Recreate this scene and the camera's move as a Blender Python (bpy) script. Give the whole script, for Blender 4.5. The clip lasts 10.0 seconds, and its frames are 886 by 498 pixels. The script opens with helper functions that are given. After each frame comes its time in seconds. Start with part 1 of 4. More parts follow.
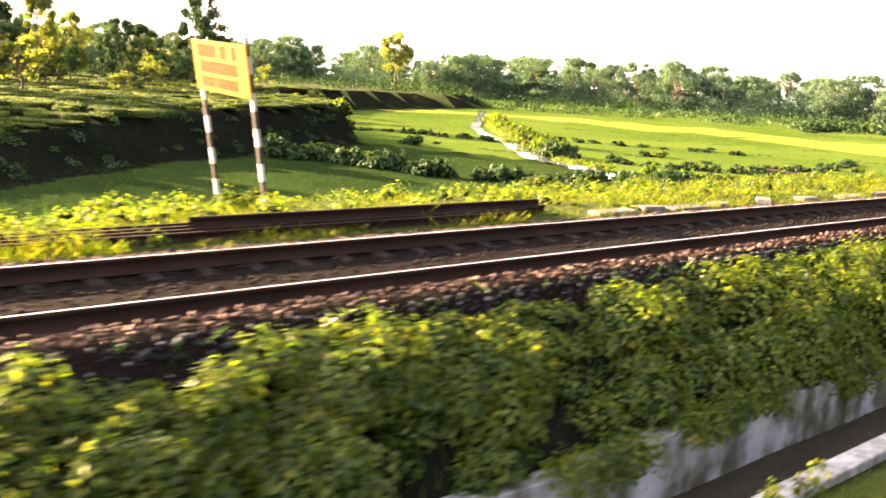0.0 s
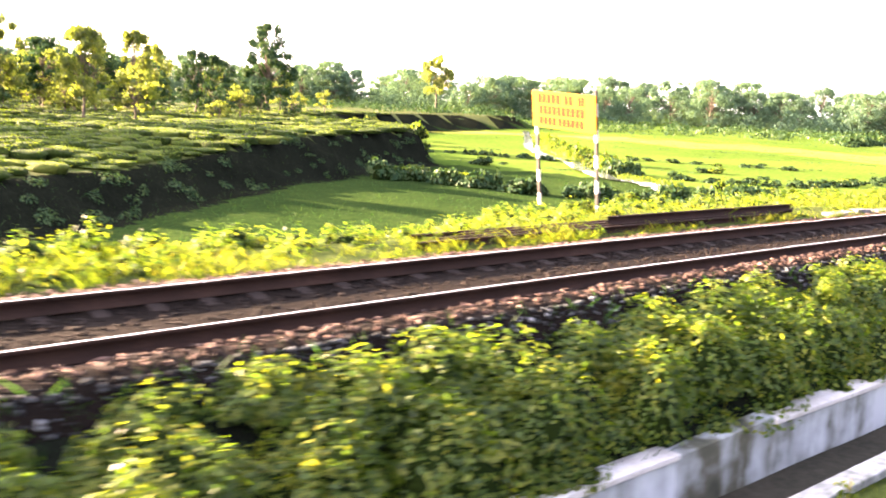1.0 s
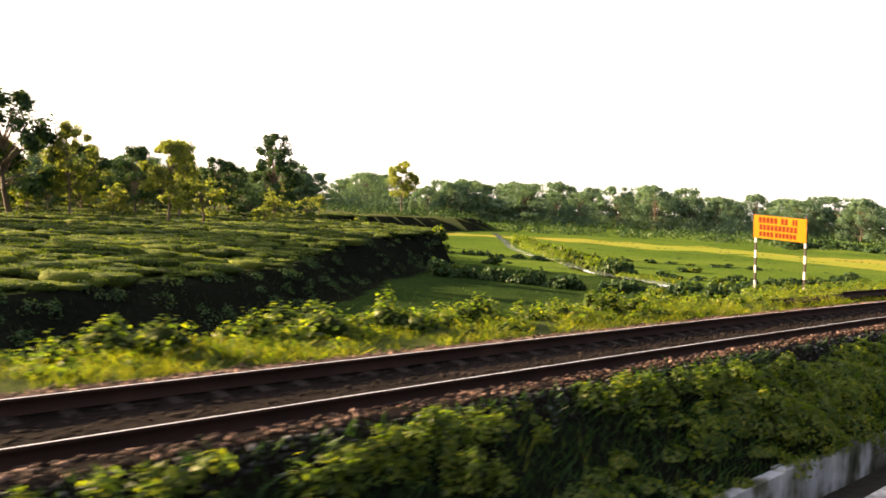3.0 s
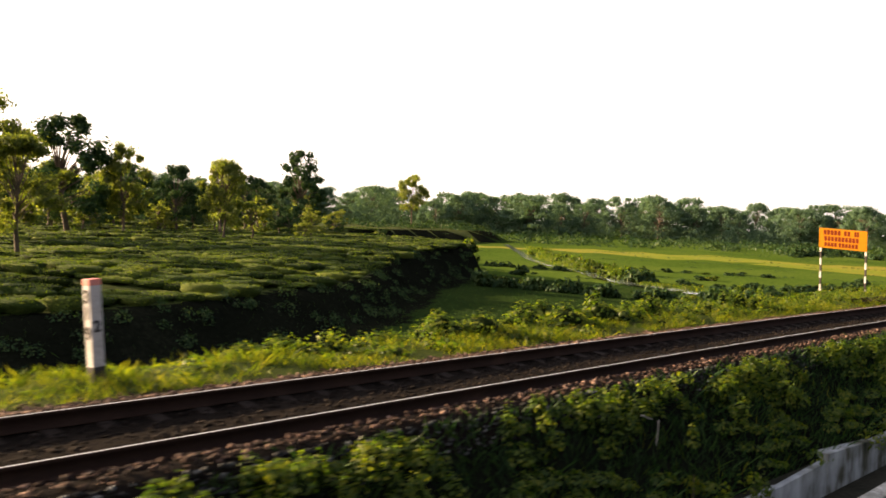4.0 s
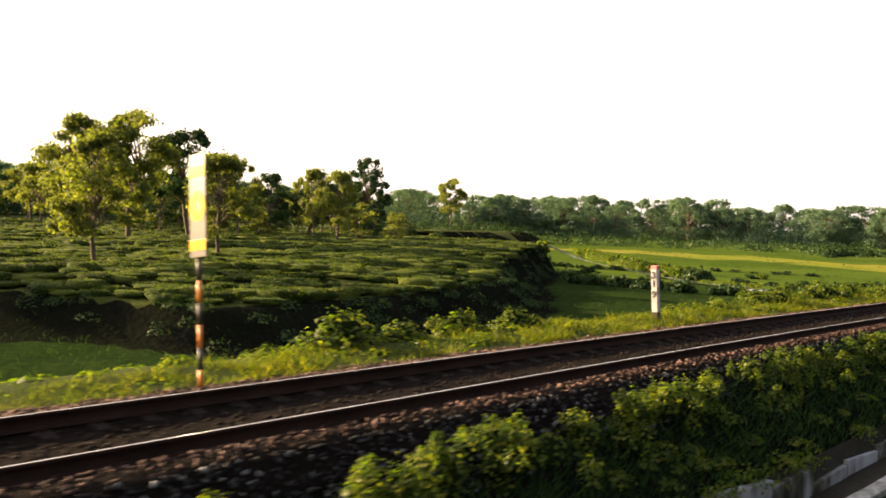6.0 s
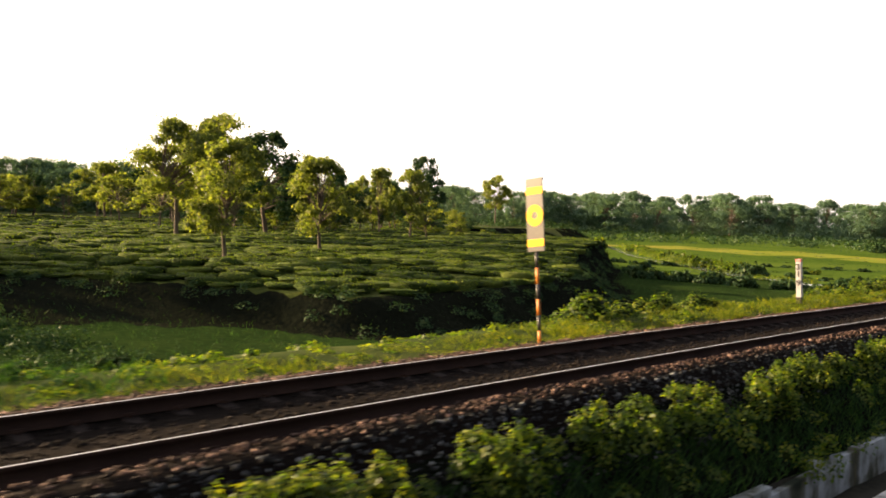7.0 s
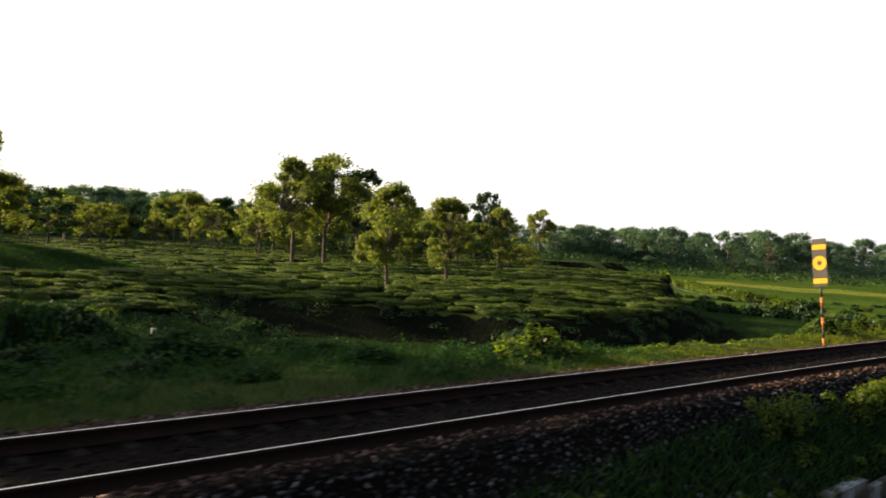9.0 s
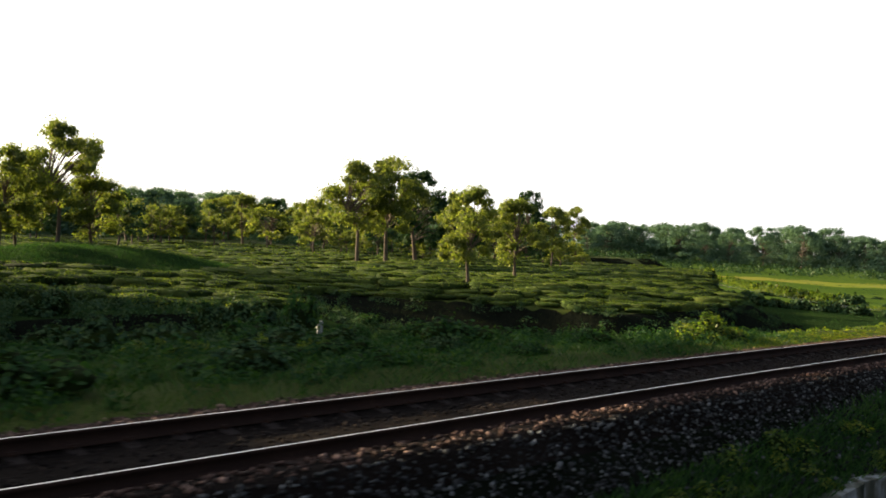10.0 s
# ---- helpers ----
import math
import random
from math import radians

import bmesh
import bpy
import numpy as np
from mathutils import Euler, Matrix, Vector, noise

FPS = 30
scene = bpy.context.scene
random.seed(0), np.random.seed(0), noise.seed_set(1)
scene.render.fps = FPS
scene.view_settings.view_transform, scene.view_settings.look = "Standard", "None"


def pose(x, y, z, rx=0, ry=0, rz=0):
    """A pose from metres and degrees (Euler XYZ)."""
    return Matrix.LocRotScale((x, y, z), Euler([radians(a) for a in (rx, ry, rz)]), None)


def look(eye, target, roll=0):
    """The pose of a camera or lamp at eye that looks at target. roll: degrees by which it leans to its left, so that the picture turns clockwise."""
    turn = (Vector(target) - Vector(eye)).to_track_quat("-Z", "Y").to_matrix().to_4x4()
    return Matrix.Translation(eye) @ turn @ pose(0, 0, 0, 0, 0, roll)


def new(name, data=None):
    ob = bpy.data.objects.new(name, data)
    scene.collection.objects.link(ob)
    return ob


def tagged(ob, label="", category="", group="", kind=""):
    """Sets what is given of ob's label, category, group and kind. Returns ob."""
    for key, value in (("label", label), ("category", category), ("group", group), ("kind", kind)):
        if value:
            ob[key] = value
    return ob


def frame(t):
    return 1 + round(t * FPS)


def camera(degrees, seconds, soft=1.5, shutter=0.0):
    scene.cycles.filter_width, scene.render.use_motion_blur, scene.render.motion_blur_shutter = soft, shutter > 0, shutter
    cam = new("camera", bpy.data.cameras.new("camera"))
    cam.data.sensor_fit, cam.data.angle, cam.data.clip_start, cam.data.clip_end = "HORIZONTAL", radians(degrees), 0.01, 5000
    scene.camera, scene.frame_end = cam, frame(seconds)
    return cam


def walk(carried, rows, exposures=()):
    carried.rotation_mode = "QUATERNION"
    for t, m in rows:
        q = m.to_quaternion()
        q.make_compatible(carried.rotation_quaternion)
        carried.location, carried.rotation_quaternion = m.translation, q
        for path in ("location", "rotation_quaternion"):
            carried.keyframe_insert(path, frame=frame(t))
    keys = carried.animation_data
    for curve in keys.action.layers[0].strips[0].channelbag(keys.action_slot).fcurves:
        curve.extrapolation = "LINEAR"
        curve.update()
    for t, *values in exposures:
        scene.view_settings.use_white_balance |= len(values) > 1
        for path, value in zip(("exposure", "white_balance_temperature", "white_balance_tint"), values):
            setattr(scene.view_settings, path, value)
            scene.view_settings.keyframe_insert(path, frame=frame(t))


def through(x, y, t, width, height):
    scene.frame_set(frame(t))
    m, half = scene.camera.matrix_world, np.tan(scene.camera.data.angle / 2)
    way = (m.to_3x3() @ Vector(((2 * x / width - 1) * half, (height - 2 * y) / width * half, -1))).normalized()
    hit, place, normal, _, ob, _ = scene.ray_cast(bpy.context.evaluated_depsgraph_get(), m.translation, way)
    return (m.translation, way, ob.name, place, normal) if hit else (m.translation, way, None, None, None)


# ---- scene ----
cam = camera(53.57, 10.0, 1.7, 0.28)
R = 683.1            # radius of the railway curve; its centre lies at (0, -R)

PATH = [
    (0, 8.42, -7.24, 2.03, -42.24, -10.84, 3.73),
    (0.5, 3.90, -7.33, 2.10, -41.66, -11.63, 2.78),
    (1, -1.05, -7.40, 2.15, -40.56, -9.63, 2.72),
    (1.5, -5.65, -7.49, 2.23, -43.03, -5.67, 3.17),
    (2, -10.605, -7.611, 2.207, -46.03, -2.36, 3.66),
    (2.5, -15.321, -7.676, 2.195, -44.79, -2.61, 3.01),
    (2.7, -17.054, -7.726, 2.202, -44.70, -2.95, 3.2),
    (3.8, -26.60, -8.10, 2.27, -44.98, -2.24, 2.69),
    (4, -28.053, -8.149, 2.250, -44.94, -2.10, 2.52),
    (4.5, -32.530, -8.317, 2.267, -45.19, -2.00, 2.53),
    (5, -36.773, -8.536, 2.238, -43.35, -3.13, 1.94),
    (5.2, -38.373, -8.626, 2.236, -43.83, -2.88, 2.30),
    (6.3, -46.94, -9.173, 2.227, -44.03, -1.95, 2.37),
    (6.5, -48.458, -9.282, 2.224, -43.26, -2.36, 2.28),
    (7, -52.416, -9.559, 2.242, -41.97, -2.40, 2.21),
    (7.5, -56.391, -9.872, 2.252, -42.07, -1.47, 3.03),
    (8, -59.977, -10.209, 2.253, -40.48, -1.81, 2.81),
    (8.5, -63.680, -10.538, 2.242, -41.32, -0.18, 3.19),
    (9, -67.203, -10.889, 2.240, -40.41, -0.46, 3.25),
    (9.5, -70.885, -11.251, 2.249, -38.42, -1.45, 3.23),
    (10, -74.661, -11.660, 2.233, -38.84, -0.74, 2.83),
]
walk(cam, [(t, pose(x, y, z, 90 + p, 0, w) @ pose(0, 0, 0, 0, 0, r)) for t, x, y, z, w, p, r in PATH],
     [(0.0, 4.0, 7900, 29), (1.0, 4.7, 7000, 31), (1.6, 4.35, 7000, 30), (2.5, 3.4, 7700, 26), (4.0, 2.15, 7600, 20), (5.2, 2.15, 7800, 21), (6.5, 2.35, 7800, 20), (7.5, 2.0, 7250, 16), (8.3, 2.0, 7300, 16), (9.0, 1.5, 6600, 12), (10.0, 1.85, 6500, 11)])

# ---- world and sun ----
SUN_YAW, SUN_EL = 27.0, 16.0
sun_way = Vector((-math.sin(radians(SUN_YAW)) * math.cos(radians(SUN_EL)), math.cos(radians(SUN_YAW)) * math.cos(radians(SUN_EL)), math.sin(radians(SUN_EL))))
world = bpy.data.worlds.new("sky")
scene.world = world
world.use_nodes = True
wn = world.node_tree
sky = wn.nodes.new("ShaderNodeTexSky")
sky.sky_type = "NISHITA"
sky.sun_disc = False
sky.sun_elevation, sky.sun_rotation = radians(SUN_EL), radians(-SUN_YAW)
sky.air_density, sky.dust_density, sky.ozone_density = 0.8, 2.5, 0.6
veil = wn.nodes.new("ShaderNodeMix")      # thin white haze over the whole sky
veil.data_type = "RGBA"
way = wn.nodes.new("ShaderNodeTexCoord")
parts = wn.nodes.new("ShaderNodeSeparateXYZ")
thick = wn.nodes.new("ShaderNodeMapRange")     # the haze thins towards the zenith
thick.interpolation_type = "SMOOTHSTEP"
for k, v in ((1, 0.15), (2, 0.9), (3, 0.85), (4, 0.12)):
    thick.inputs[k].default_value = v
wn.links.new(way.outputs["Generated"], parts.inputs[0])
wn.links.new(parts.outputs["Z"], thick.inputs[0])
wn.links.new(thick.outputs[0], veil.inputs[0])
toward = wn.nodes.new("ShaderNodeVectorMath")  # and scatters most light on the sun's side
toward.operation = "DOT_PRODUCT"
toward.inputs[1].default_value = sun_way
glow = wn.nodes.new("ShaderNodeValToRGB")
glow.color_ramp.elements[0].color, glow.color_ramp.elements[1].color = (0.05, 0.053, 0.065, 1), (1.1, 1.04, 0.96, 1)
glow.color_ramp.elements[0].position = 0.27
mid = glow.color_ramp.elements.new(0.47)
mid.color = (0.95, 0.94, 0.92, 1)
half = wn.nodes.new("ShaderNodeMath")
half.operation = "MULTIPLY_ADD"
half.inputs[1].default_value, half.inputs[2].default_value = 0.5, 0.5
bright = wn.nodes.new("ShaderNodeVectorMath")
bright.operation = "SCALE"
bright.inputs["Scale"].default_value = 5.1
wn.links.new(way.outputs["Generated"], toward.inputs[0])
wn.links.new(toward.outputs["Value"], half.inputs[0])
wn.links.new(half.outputs[0], glow.inputs[0])
wn.links.new(glow.outputs[0], bright.inputs[0])
wn.links.new(bright.outputs[0], veil.inputs[7])
wn.nodes["Background"].inputs["Strength"].default_value = 0.09
wn.links.new(sky.outputs["Color"], veil.inputs[6])
wn.links.new(veil.outputs[2], wn.nodes["Background"].inputs["Color"])
sun = new("sun", bpy.data.lights.new("sun", "SUN"))
sun.data.energy, sun.data.angle, sun.data.color = 5.0, radians(0.6), (1.0, 0.8, 0.52)
sun.matrix_world = look(sun_way * 200, (0, 0, 0))

rng = np.random.default_rng(7)

# ---- materials ----
def material(name, rough=0.9, metal=0.0, spec=0.3):
    m = bpy.data.materials.new(name)
    m.use_nodes = True
    b = m.node_tree.nodes["Principled BSDF"]
    b.inputs["Roughness"].default_value, b.inputs["Metallic"].default_value = rough, metal
    b.inputs["Specular IOR Level"].default_value = spec
    return m, m.node_tree.nodes, m.node_tree.links, b


def ramp(nodes, links, fac, stops):
    r = nodes.new("ShaderNodeValToRGB")
    while len(r.color_ramp.elements) < len(stops):
        r.color_ramp.elements.new(0.5)
    for e, (at, c) in zip(r.color_ramp.elements, stops):
        e.position, e.color = at, (*c, 1)
    links.new(fac, r.inputs["Fac"])
    return r.outputs["Color"]


def coarse_fine(nodes, links, big, small, detail=6):
    """Two noises in metres, added: large stains and fine grain."""
    co = nodes.new("ShaderNodeTexCoord").outputs["Object"]
    outs = []
    for scale in (big, small):
        n = nodes.new("ShaderNodeTexNoise")
        n.inputs["Scale"].default_value, n.inputs["Detail"].default_value = scale, detail
        links.new(co, n.inputs["Vector"])
        outs.append(n.outputs["Fac"])
    mix = nodes.new("ShaderNodeMix")
    mix.inputs[0].default_value = 0.5
    links.new(outs[0], mix.inputs[2]), links.new(outs[1], mix.inputs[3])
    return mix.outputs[0], outs[0], outs[1]


def mixed(name, stops, big, small, rough=0.9, metal=0.0, bump=0.02, spec=0.3, island=0.0):
    m, nodes, links, b = material(name, rough, metal, spec)
    both, large, fine = coarse_fine(nodes, links, big, small)
    fac = both
    if island:
        g = nodes.new("ShaderNodeNewGeometry")
        k = nodes.new("ShaderNodeMix")
        k.inputs[0].default_value = island
        links.new(both, k.inputs[2]), links.new(g.outputs["Random Per Island"], k.inputs[3])
        fac = k.outputs[0]
    links.new(ramp(nodes, links, fac, stops), b.inputs["Base Color"])
    if bump:
        bp = nodes.new("ShaderNodeBump")
        bp.inputs["Strength"].default_value, bp.inputs["Distance"].default_value = 0.6, bump
        links.new(fine, bp.inputs["Height"])
        links.new(bp.outputs["Normal"], b.inputs["Normal"])
    return m


def leafy(name, stops, through=0.4, gloss=0.06, own=0.55, patch=0.7):
    """Thin leaves: diffuse, light let through, a little sheen; each leaf has its own tone."""
    m = bpy.data.materials.new(name)
    m.use_nodes = True
    nodes, links = m.node_tree.nodes, m.node_tree.links
    nodes.remove(nodes["Principled BSDF"])
    g = nodes.new("ShaderNodeNewGeometry")
    co = nodes.new("ShaderNodeTexCoord")
    n = nodes.new("ShaderNodeTexNoise")
    n.inputs["Scale"].default_value = patch
    links.new(co.outputs["Object"], n.inputs["Vector"])
    k = nodes.new("ShaderNodeMix")
    k.inputs[0].default_value = own
    links.new(n.outputs["Fac"], k.inputs[2]), links.new(g.outputs["Random Per Island"], k.inputs[3])
    col = ramp(nodes, links, k.outputs[0], stops)
    d, t, gl = (nodes.new("ShaderNodeBsdf" + s) for s in ("Diffuse", "Translucent", "Glossy"))
    links.new(col, d.inputs["Color"])
    warm = nodes.new("ShaderNodeMix")
    warm.data_type, warm.blend_type = "RGBA", "MULTIPLY"
    warm.inputs[0].default_value = 1.0
    links.new(col, warm.inputs[6])
    warm.inputs[7].default_value = (1.22, 1.26, 0.55, 1)
    links.new(warm.outputs[2], t.inputs["Color"])
    gl.inputs["Roughness"].default_value = 0.5
    a, c = nodes.new("ShaderNodeMixShader"), nodes.new("ShaderNodeMixShader")
    a.inputs[0].default_value, c.inputs[0].default_value = through, gloss
    links.new(d.outputs[0], a.inputs[1]), links.new(t.outputs[0], a.inputs[2])
    links.new(a.outputs[0], c.inputs[1]), links.new(gl.outputs[0], c.inputs[2])
    links.new(c.outputs[0], nodes["Material Output"].inputs["Surface"])
    return m


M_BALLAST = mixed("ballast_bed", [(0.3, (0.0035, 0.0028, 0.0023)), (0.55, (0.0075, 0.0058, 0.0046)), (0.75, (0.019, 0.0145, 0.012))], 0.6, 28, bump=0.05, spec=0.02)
M_STONE = mixed("ballast_stone", [(0.2, (0.008, 0.0075, 0.0075)), (0.55, (0.019, 0.0205, 0.021)), (0.72, (0.05, 0.053, 0.054)), (0.88, (0.19, 0.198, 0.202))], 0.5, 40, bump=0.004, island=0.65, spec=0.15)
M_CREST = mixed("rust_dusted_stone", [(0.2, (0.012, 0.007, 0.005)), (0.5, (0.036, 0.02, 0.0145)), (0.7, (0.07, 0.04, 0.03)), (0.88, (0.24, 0.155, 0.12))], 0.5, 40, bump=0.004, island=0.7, spec=0.2)
# Darker copy of the ballast stone: shade between the rails is in its colour.
M_SHADE_STONE = mixed("shade_dark_stone", [(0.2, (0.004, 0.0033, 0.0027)), (0.5, (0.009, 0.0068, 0.0055)), (0.85, (0.028, 0.021, 0.017))], 0.5, 40, bump=0.004, island=0.6, spec=0.08)
M_VERGE = mixed("verge_grass_ground", [(0.3, (0.014, 0.022, 0.005)), (0.5, (0.028, 0.042, 0.008)), (0.7, (0.055, 0.066, 0.016))], 0.35, 14, bump=0.06, spec=0.02)
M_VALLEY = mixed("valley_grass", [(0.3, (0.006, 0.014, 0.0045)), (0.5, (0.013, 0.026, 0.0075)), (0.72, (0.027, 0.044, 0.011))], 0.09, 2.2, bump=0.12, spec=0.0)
M_TEA_GROUND = mixed("tea_garden_ground", [(0.3, (0.014, 0.02, 0.005)), (0.55, (0.035, 0.048, 0.01)), (0.75, (0.08, 0.085, 0.018))], 0.08, 1.8, bump=0.15, spec=0.02)
M_RICE = mixed("young_rice", [(0.3, (0.021, 0.044, 0.008)), (0.5, (0.044, 0.078, 0.013)), (0.7, (0.08, 0.112, 0.02))], 0.03, 1.2, bump=0.1, spec=0.0)
M_GOLD = mixed("ripening_rice", [(0.3, (0.06, 0.11, 0.008)), (0.5, (0.13, 0.15, 0.014)), (0.7, (0.2, 0.14, 0.03))], 0.03, 1.0, bump=0.1, spec=0.02)
# Bank soil: the shade of the steep faces is put into this near-black colour.
M_SHADE_SOIL = mixed("shade_dark_soil", [(0.3, (0.0035, 0.0045, 0.003)), (0.55, (0.007, 0.0085, 0.0055)), (0.75, (0.016, 0.018, 0.011))], 0.2, 3.5, bump=0.2, spec=0.0)
M_RUST = mixed("rusty_rail_steel", [(0.3, (0.012, 0.007, 0.005)), (0.55, (0.024, 0.013, 0.009)), (0.75, (0.05, 0.027, 0.018))], 1.5, 40, rough=0.85, metal=0.0, bump=0.002, spec=0.1)
M_SHINE = mixed("polished_rail_head", [(0.3, (0.5, 0.49, 0.48)), (0.7, (0.68, 0.67, 0.66))], 2.0, 60, rough=0.28, metal=1.0, bump=0.0)
M_CONCRETE = mixed("weathered_concrete", [(0.25, (0.06, 0.065, 0.055)), (0.46, (0.2, 0.21, 0.2)), (0.62, (0.36, 0.37, 0.375)), (0.75, (0.46, 0.47, 0.48))], 1.6, 11, rough=0.9, bump=0.02, spec=0.15)
M_SLAB = mixed("dirty_broken_concrete", [(0.3, (0.05, 0.047, 0.042)), (0.5, (0.12, 0.115, 0.108)), (0.7, (0.24, 0.235, 0.225))], 2.2, 14, bump=0.02, spec=0.1)
M_WALL, wn_, wl_, wb0 = material("streaked_wall_concrete", 0.9, 0.0, 0.15)
tc_ = wn_.new("ShaderNodeTexCoord")
mp_ = wn_.new("ShaderNodeMapping")
mp_.inputs["Scale"].default_value = (1.7, 1.7, 0.35)
st_ = wn_.new("ShaderNodeTexNoise")
st_.inputs["Scale"].default_value, st_.inputs["Detail"].default_value = 1.3, 7
gr_ = wn_.new("ShaderNodeTexNoise")
gr_.inputs["Scale"].default_value, gr_.inputs["Detail"].default_value = 2.2, 8
ob_ = wn_.new("ShaderNodeObjectInfo")
ad_ = wn_.new("ShaderNodeVectorMath")
wl_.new(tc_.outputs["Object"], ad_.inputs[0]), wl_.new(ob_.outputs["Location"], ad_.inputs[1])
wl_.new(ad_.outputs[0], mp_.inputs["Vector"]), wl_.new(mp_.outputs[0], st_.inputs["Vector"]), wl_.new(ad_.outputs[0], gr_.inputs["Vector"])
mx_ = wn_.new("ShaderNodeMix")
mx_.inputs[0].default_value = 0.42
wl_.new(st_.outputs["Fac"], mx_.inputs[2]), wl_.new(gr_.outputs["Fac"], mx_.inputs[3])
own_ = wn_.new("ShaderNodeMath")
own_.operation = "MULTIPLY_ADD"
own_.inputs[1].default_value = 0.14
wl_.new(ob_.outputs["Random"], own_.inputs[0]), wl_.new(mx_.outputs[0], own_.inputs[2])
wl_.new(ramp(wn_, wl_, own_.outputs[0], [(0.42, (0.02, 0.026, 0.016)), (0.52, (0.085, 0.085, 0.062)), (0.6, (0.24, 0.26, 0.26)), (0.74, (0.42, 0.45, 0.47))]), wb0.inputs["Base Color"])
bp_ = wn_.new("ShaderNodeBump")
bp_.inputs["Strength"].default_value, bp_.inputs["Distance"].default_value = 0.5, 0.012
wl_.new(gr_.outputs["Fac"], bp_.inputs["Height"]), wl_.new(bp_.outputs["Normal"], wb0.inputs["Normal"])
M_SLEEPER = mixed("concrete_sleeper", [(0.3, (0.009, 0.0065, 0.005)), (0.55, (0.019, 0.014, 0.0115)), (0.75, (0.042, 0.032, 0.027))], 1.3, 22, rough=0.9, bump=0.006, spec=0.1)
M_DRAIN = mixed("drain_silt", [(0.3, (0.012, 0.014, 0.01)), (0.7, (0.045, 0.04, 0.03))], 0.8, 9, rough=0.6, bump=0.02, spec=0.02)
M_BARK = mixed("bark", [(0.3, (0.05, 0.038, 0.028)), (0.6, (0.12, 0.09, 0.065)), (0.8, (0.2, 0.155, 0.12))], 0.9, 12, bump=0.03)
M_YELLOW = mixed("signal_yellow_paint", [(0.3, (0.72, 0.34, 0.015)), (0.7, (0.85, 0.44, 0.02))], 3, 40, rough=0.28, bump=0.0, spec=0.7)
M_SIGN = mixed("station_board_yellow_paint", [(0.3, (0.29, 0.105, 0.004)), (0.7, (0.37, 0.145, 0.006))], 2, 30, rough=0.75, bump=0.0, spec=0.1)
M_ORANGE = mixed("faded_orange_paint", [(0.3, (0.55, 0.15, 0.02)), (0.7, (0.75, 0.27, 0.05))], 3, 40, rough=0.45, bump=0.0, spec=0.5)
M_BLACK = mixed("dull_black_paint", [(0.3, (0.018, 0.016, 0.015)), (0.7, (0.05, 0.042, 0.036))], 3, 40, rough=0.5, bump=0.0, spec=0.4)
M_PANEL = mixed("dusty_black_panel", [(0.3, (0.03, 0.025, 0.02)), (0.7, (0.075, 0.06, 0.045))], 2, 30, rough=0.35, bump=0.0, spec=0.9)
M_WHITE = mixed("white_paint", [(0.25, (0.26, 0.24, 0.22)), (0.5, (0.47, 0.45, 0.43)), (0.75, (0.6, 0.58, 0.57))], 2.5, 30, rough=0.6, bump=0.002)
M_RED = mixed("faded_red_paint", [(0.3, (0.56, 0.16, 0.13)), (0.7, (0.72, 0.3, 0.25))], 4, 40, rough=0.6, bump=0.0)
M_INK = mixed("dark_lettering", [(0.3, (0.09, 0.014, 0.005)), (0.7, (0.15, 0.028, 0.009))], 3, 40, rough=0.8, bump=0.0, spec=0.05)

M_SHRUB = leafy("shrub_leaves", [(0.2, (0.022, 0.052, 0.006)), (0.5, (0.076, 0.132, 0.012)), (0.8, (0.215, 0.225, 0.02))], 0.66, 0.02, 0.42, 1.5)
M_GRASS = leafy("grass_blades", [(0.2, (0.03, 0.058, 0.006)), (0.5, (0.082, 0.118, 0.011)), (0.8, (0.185, 0.172, 0.02))], 0.62, 0.008)
M_TREE = leafy("tree_leaves", [(0.2, (0.05, 0.078, 0.012)), (0.5, (0.12, 0.152, 0.03)), (0.8, (0.225, 0.235, 0.052))], 0.64, 0.02, 0.4)
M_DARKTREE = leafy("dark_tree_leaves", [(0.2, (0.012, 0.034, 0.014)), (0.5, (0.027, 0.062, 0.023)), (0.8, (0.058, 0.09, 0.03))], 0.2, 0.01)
# Far leaves: aerial haze is put into the colour, paler and bluer.
M_HAZED_TREE = leafy("hazed_distant_leaves", [(0.2, (0.062, 0.11, 0.078)), (0.5, (0.082, 0.14, 0.092)), (0.8, (0.105, 0.17, 0.105))], 0.34, 0.0, 0.12)
# Darker, bluer copy of the grass, with shade put into its colour.
M_SHADE_GRASS = leafy("shade_toned_grass", [(0.2, (0.009, 0.032, 0.009)), (0.5, (0.02, 0.06, 0.015)), (0.8, (0.05, 0.1, 0.022))], 0.4, 0.01)
M_TEA = leafy("tea_leaves", [(0.2, (0.032, 0.058, 0.006)), (0.5, (0.074, 0.122, 0.014)), (0.8, (0.19, 0.215, 0.026))], 0.35, 0.01, 0.3)

# Bush insides: shade among the leaves is put into this dark colour.
M_CORE = mixed("shade_dark_bush_inside", [(0.3, (0.006, 0.011, 0.003)), (0.6, (0.014, 0.024, 0.005)), (0.8, (0.03, 0.042, 0.008))], 2.0, 18, bump=0.05, spec=0.02)
# Tea bodies under the leaves: the shade of their sides is in this colour.
M_TEA_BODY = mixed("shade_dark_tea_body", [(0.3, (0.012, 0.02, 0.003)), (0.5, (0.03, 0.05, 0.011)), (0.7, (0.09, 0.11, 0.022))], 0.3, 9.0, bump=0.2, spec=0.05, island=0.3)
mw, mn, ml, mb = material("river_water", 0.08, 0.0, 0.6)
mb.inputs["Base Color"].default_value = (0.08, 0.1, 0.09, 1)
wv = mn.new("ShaderNodeTexNoise")
wv.inputs["Scale"].default_value = 1.6
wb = mn.new("ShaderNodeBump")
wb.inputs["Strength"].default_value, wb.inputs["Distance"].default_value = 0.25, 0.03
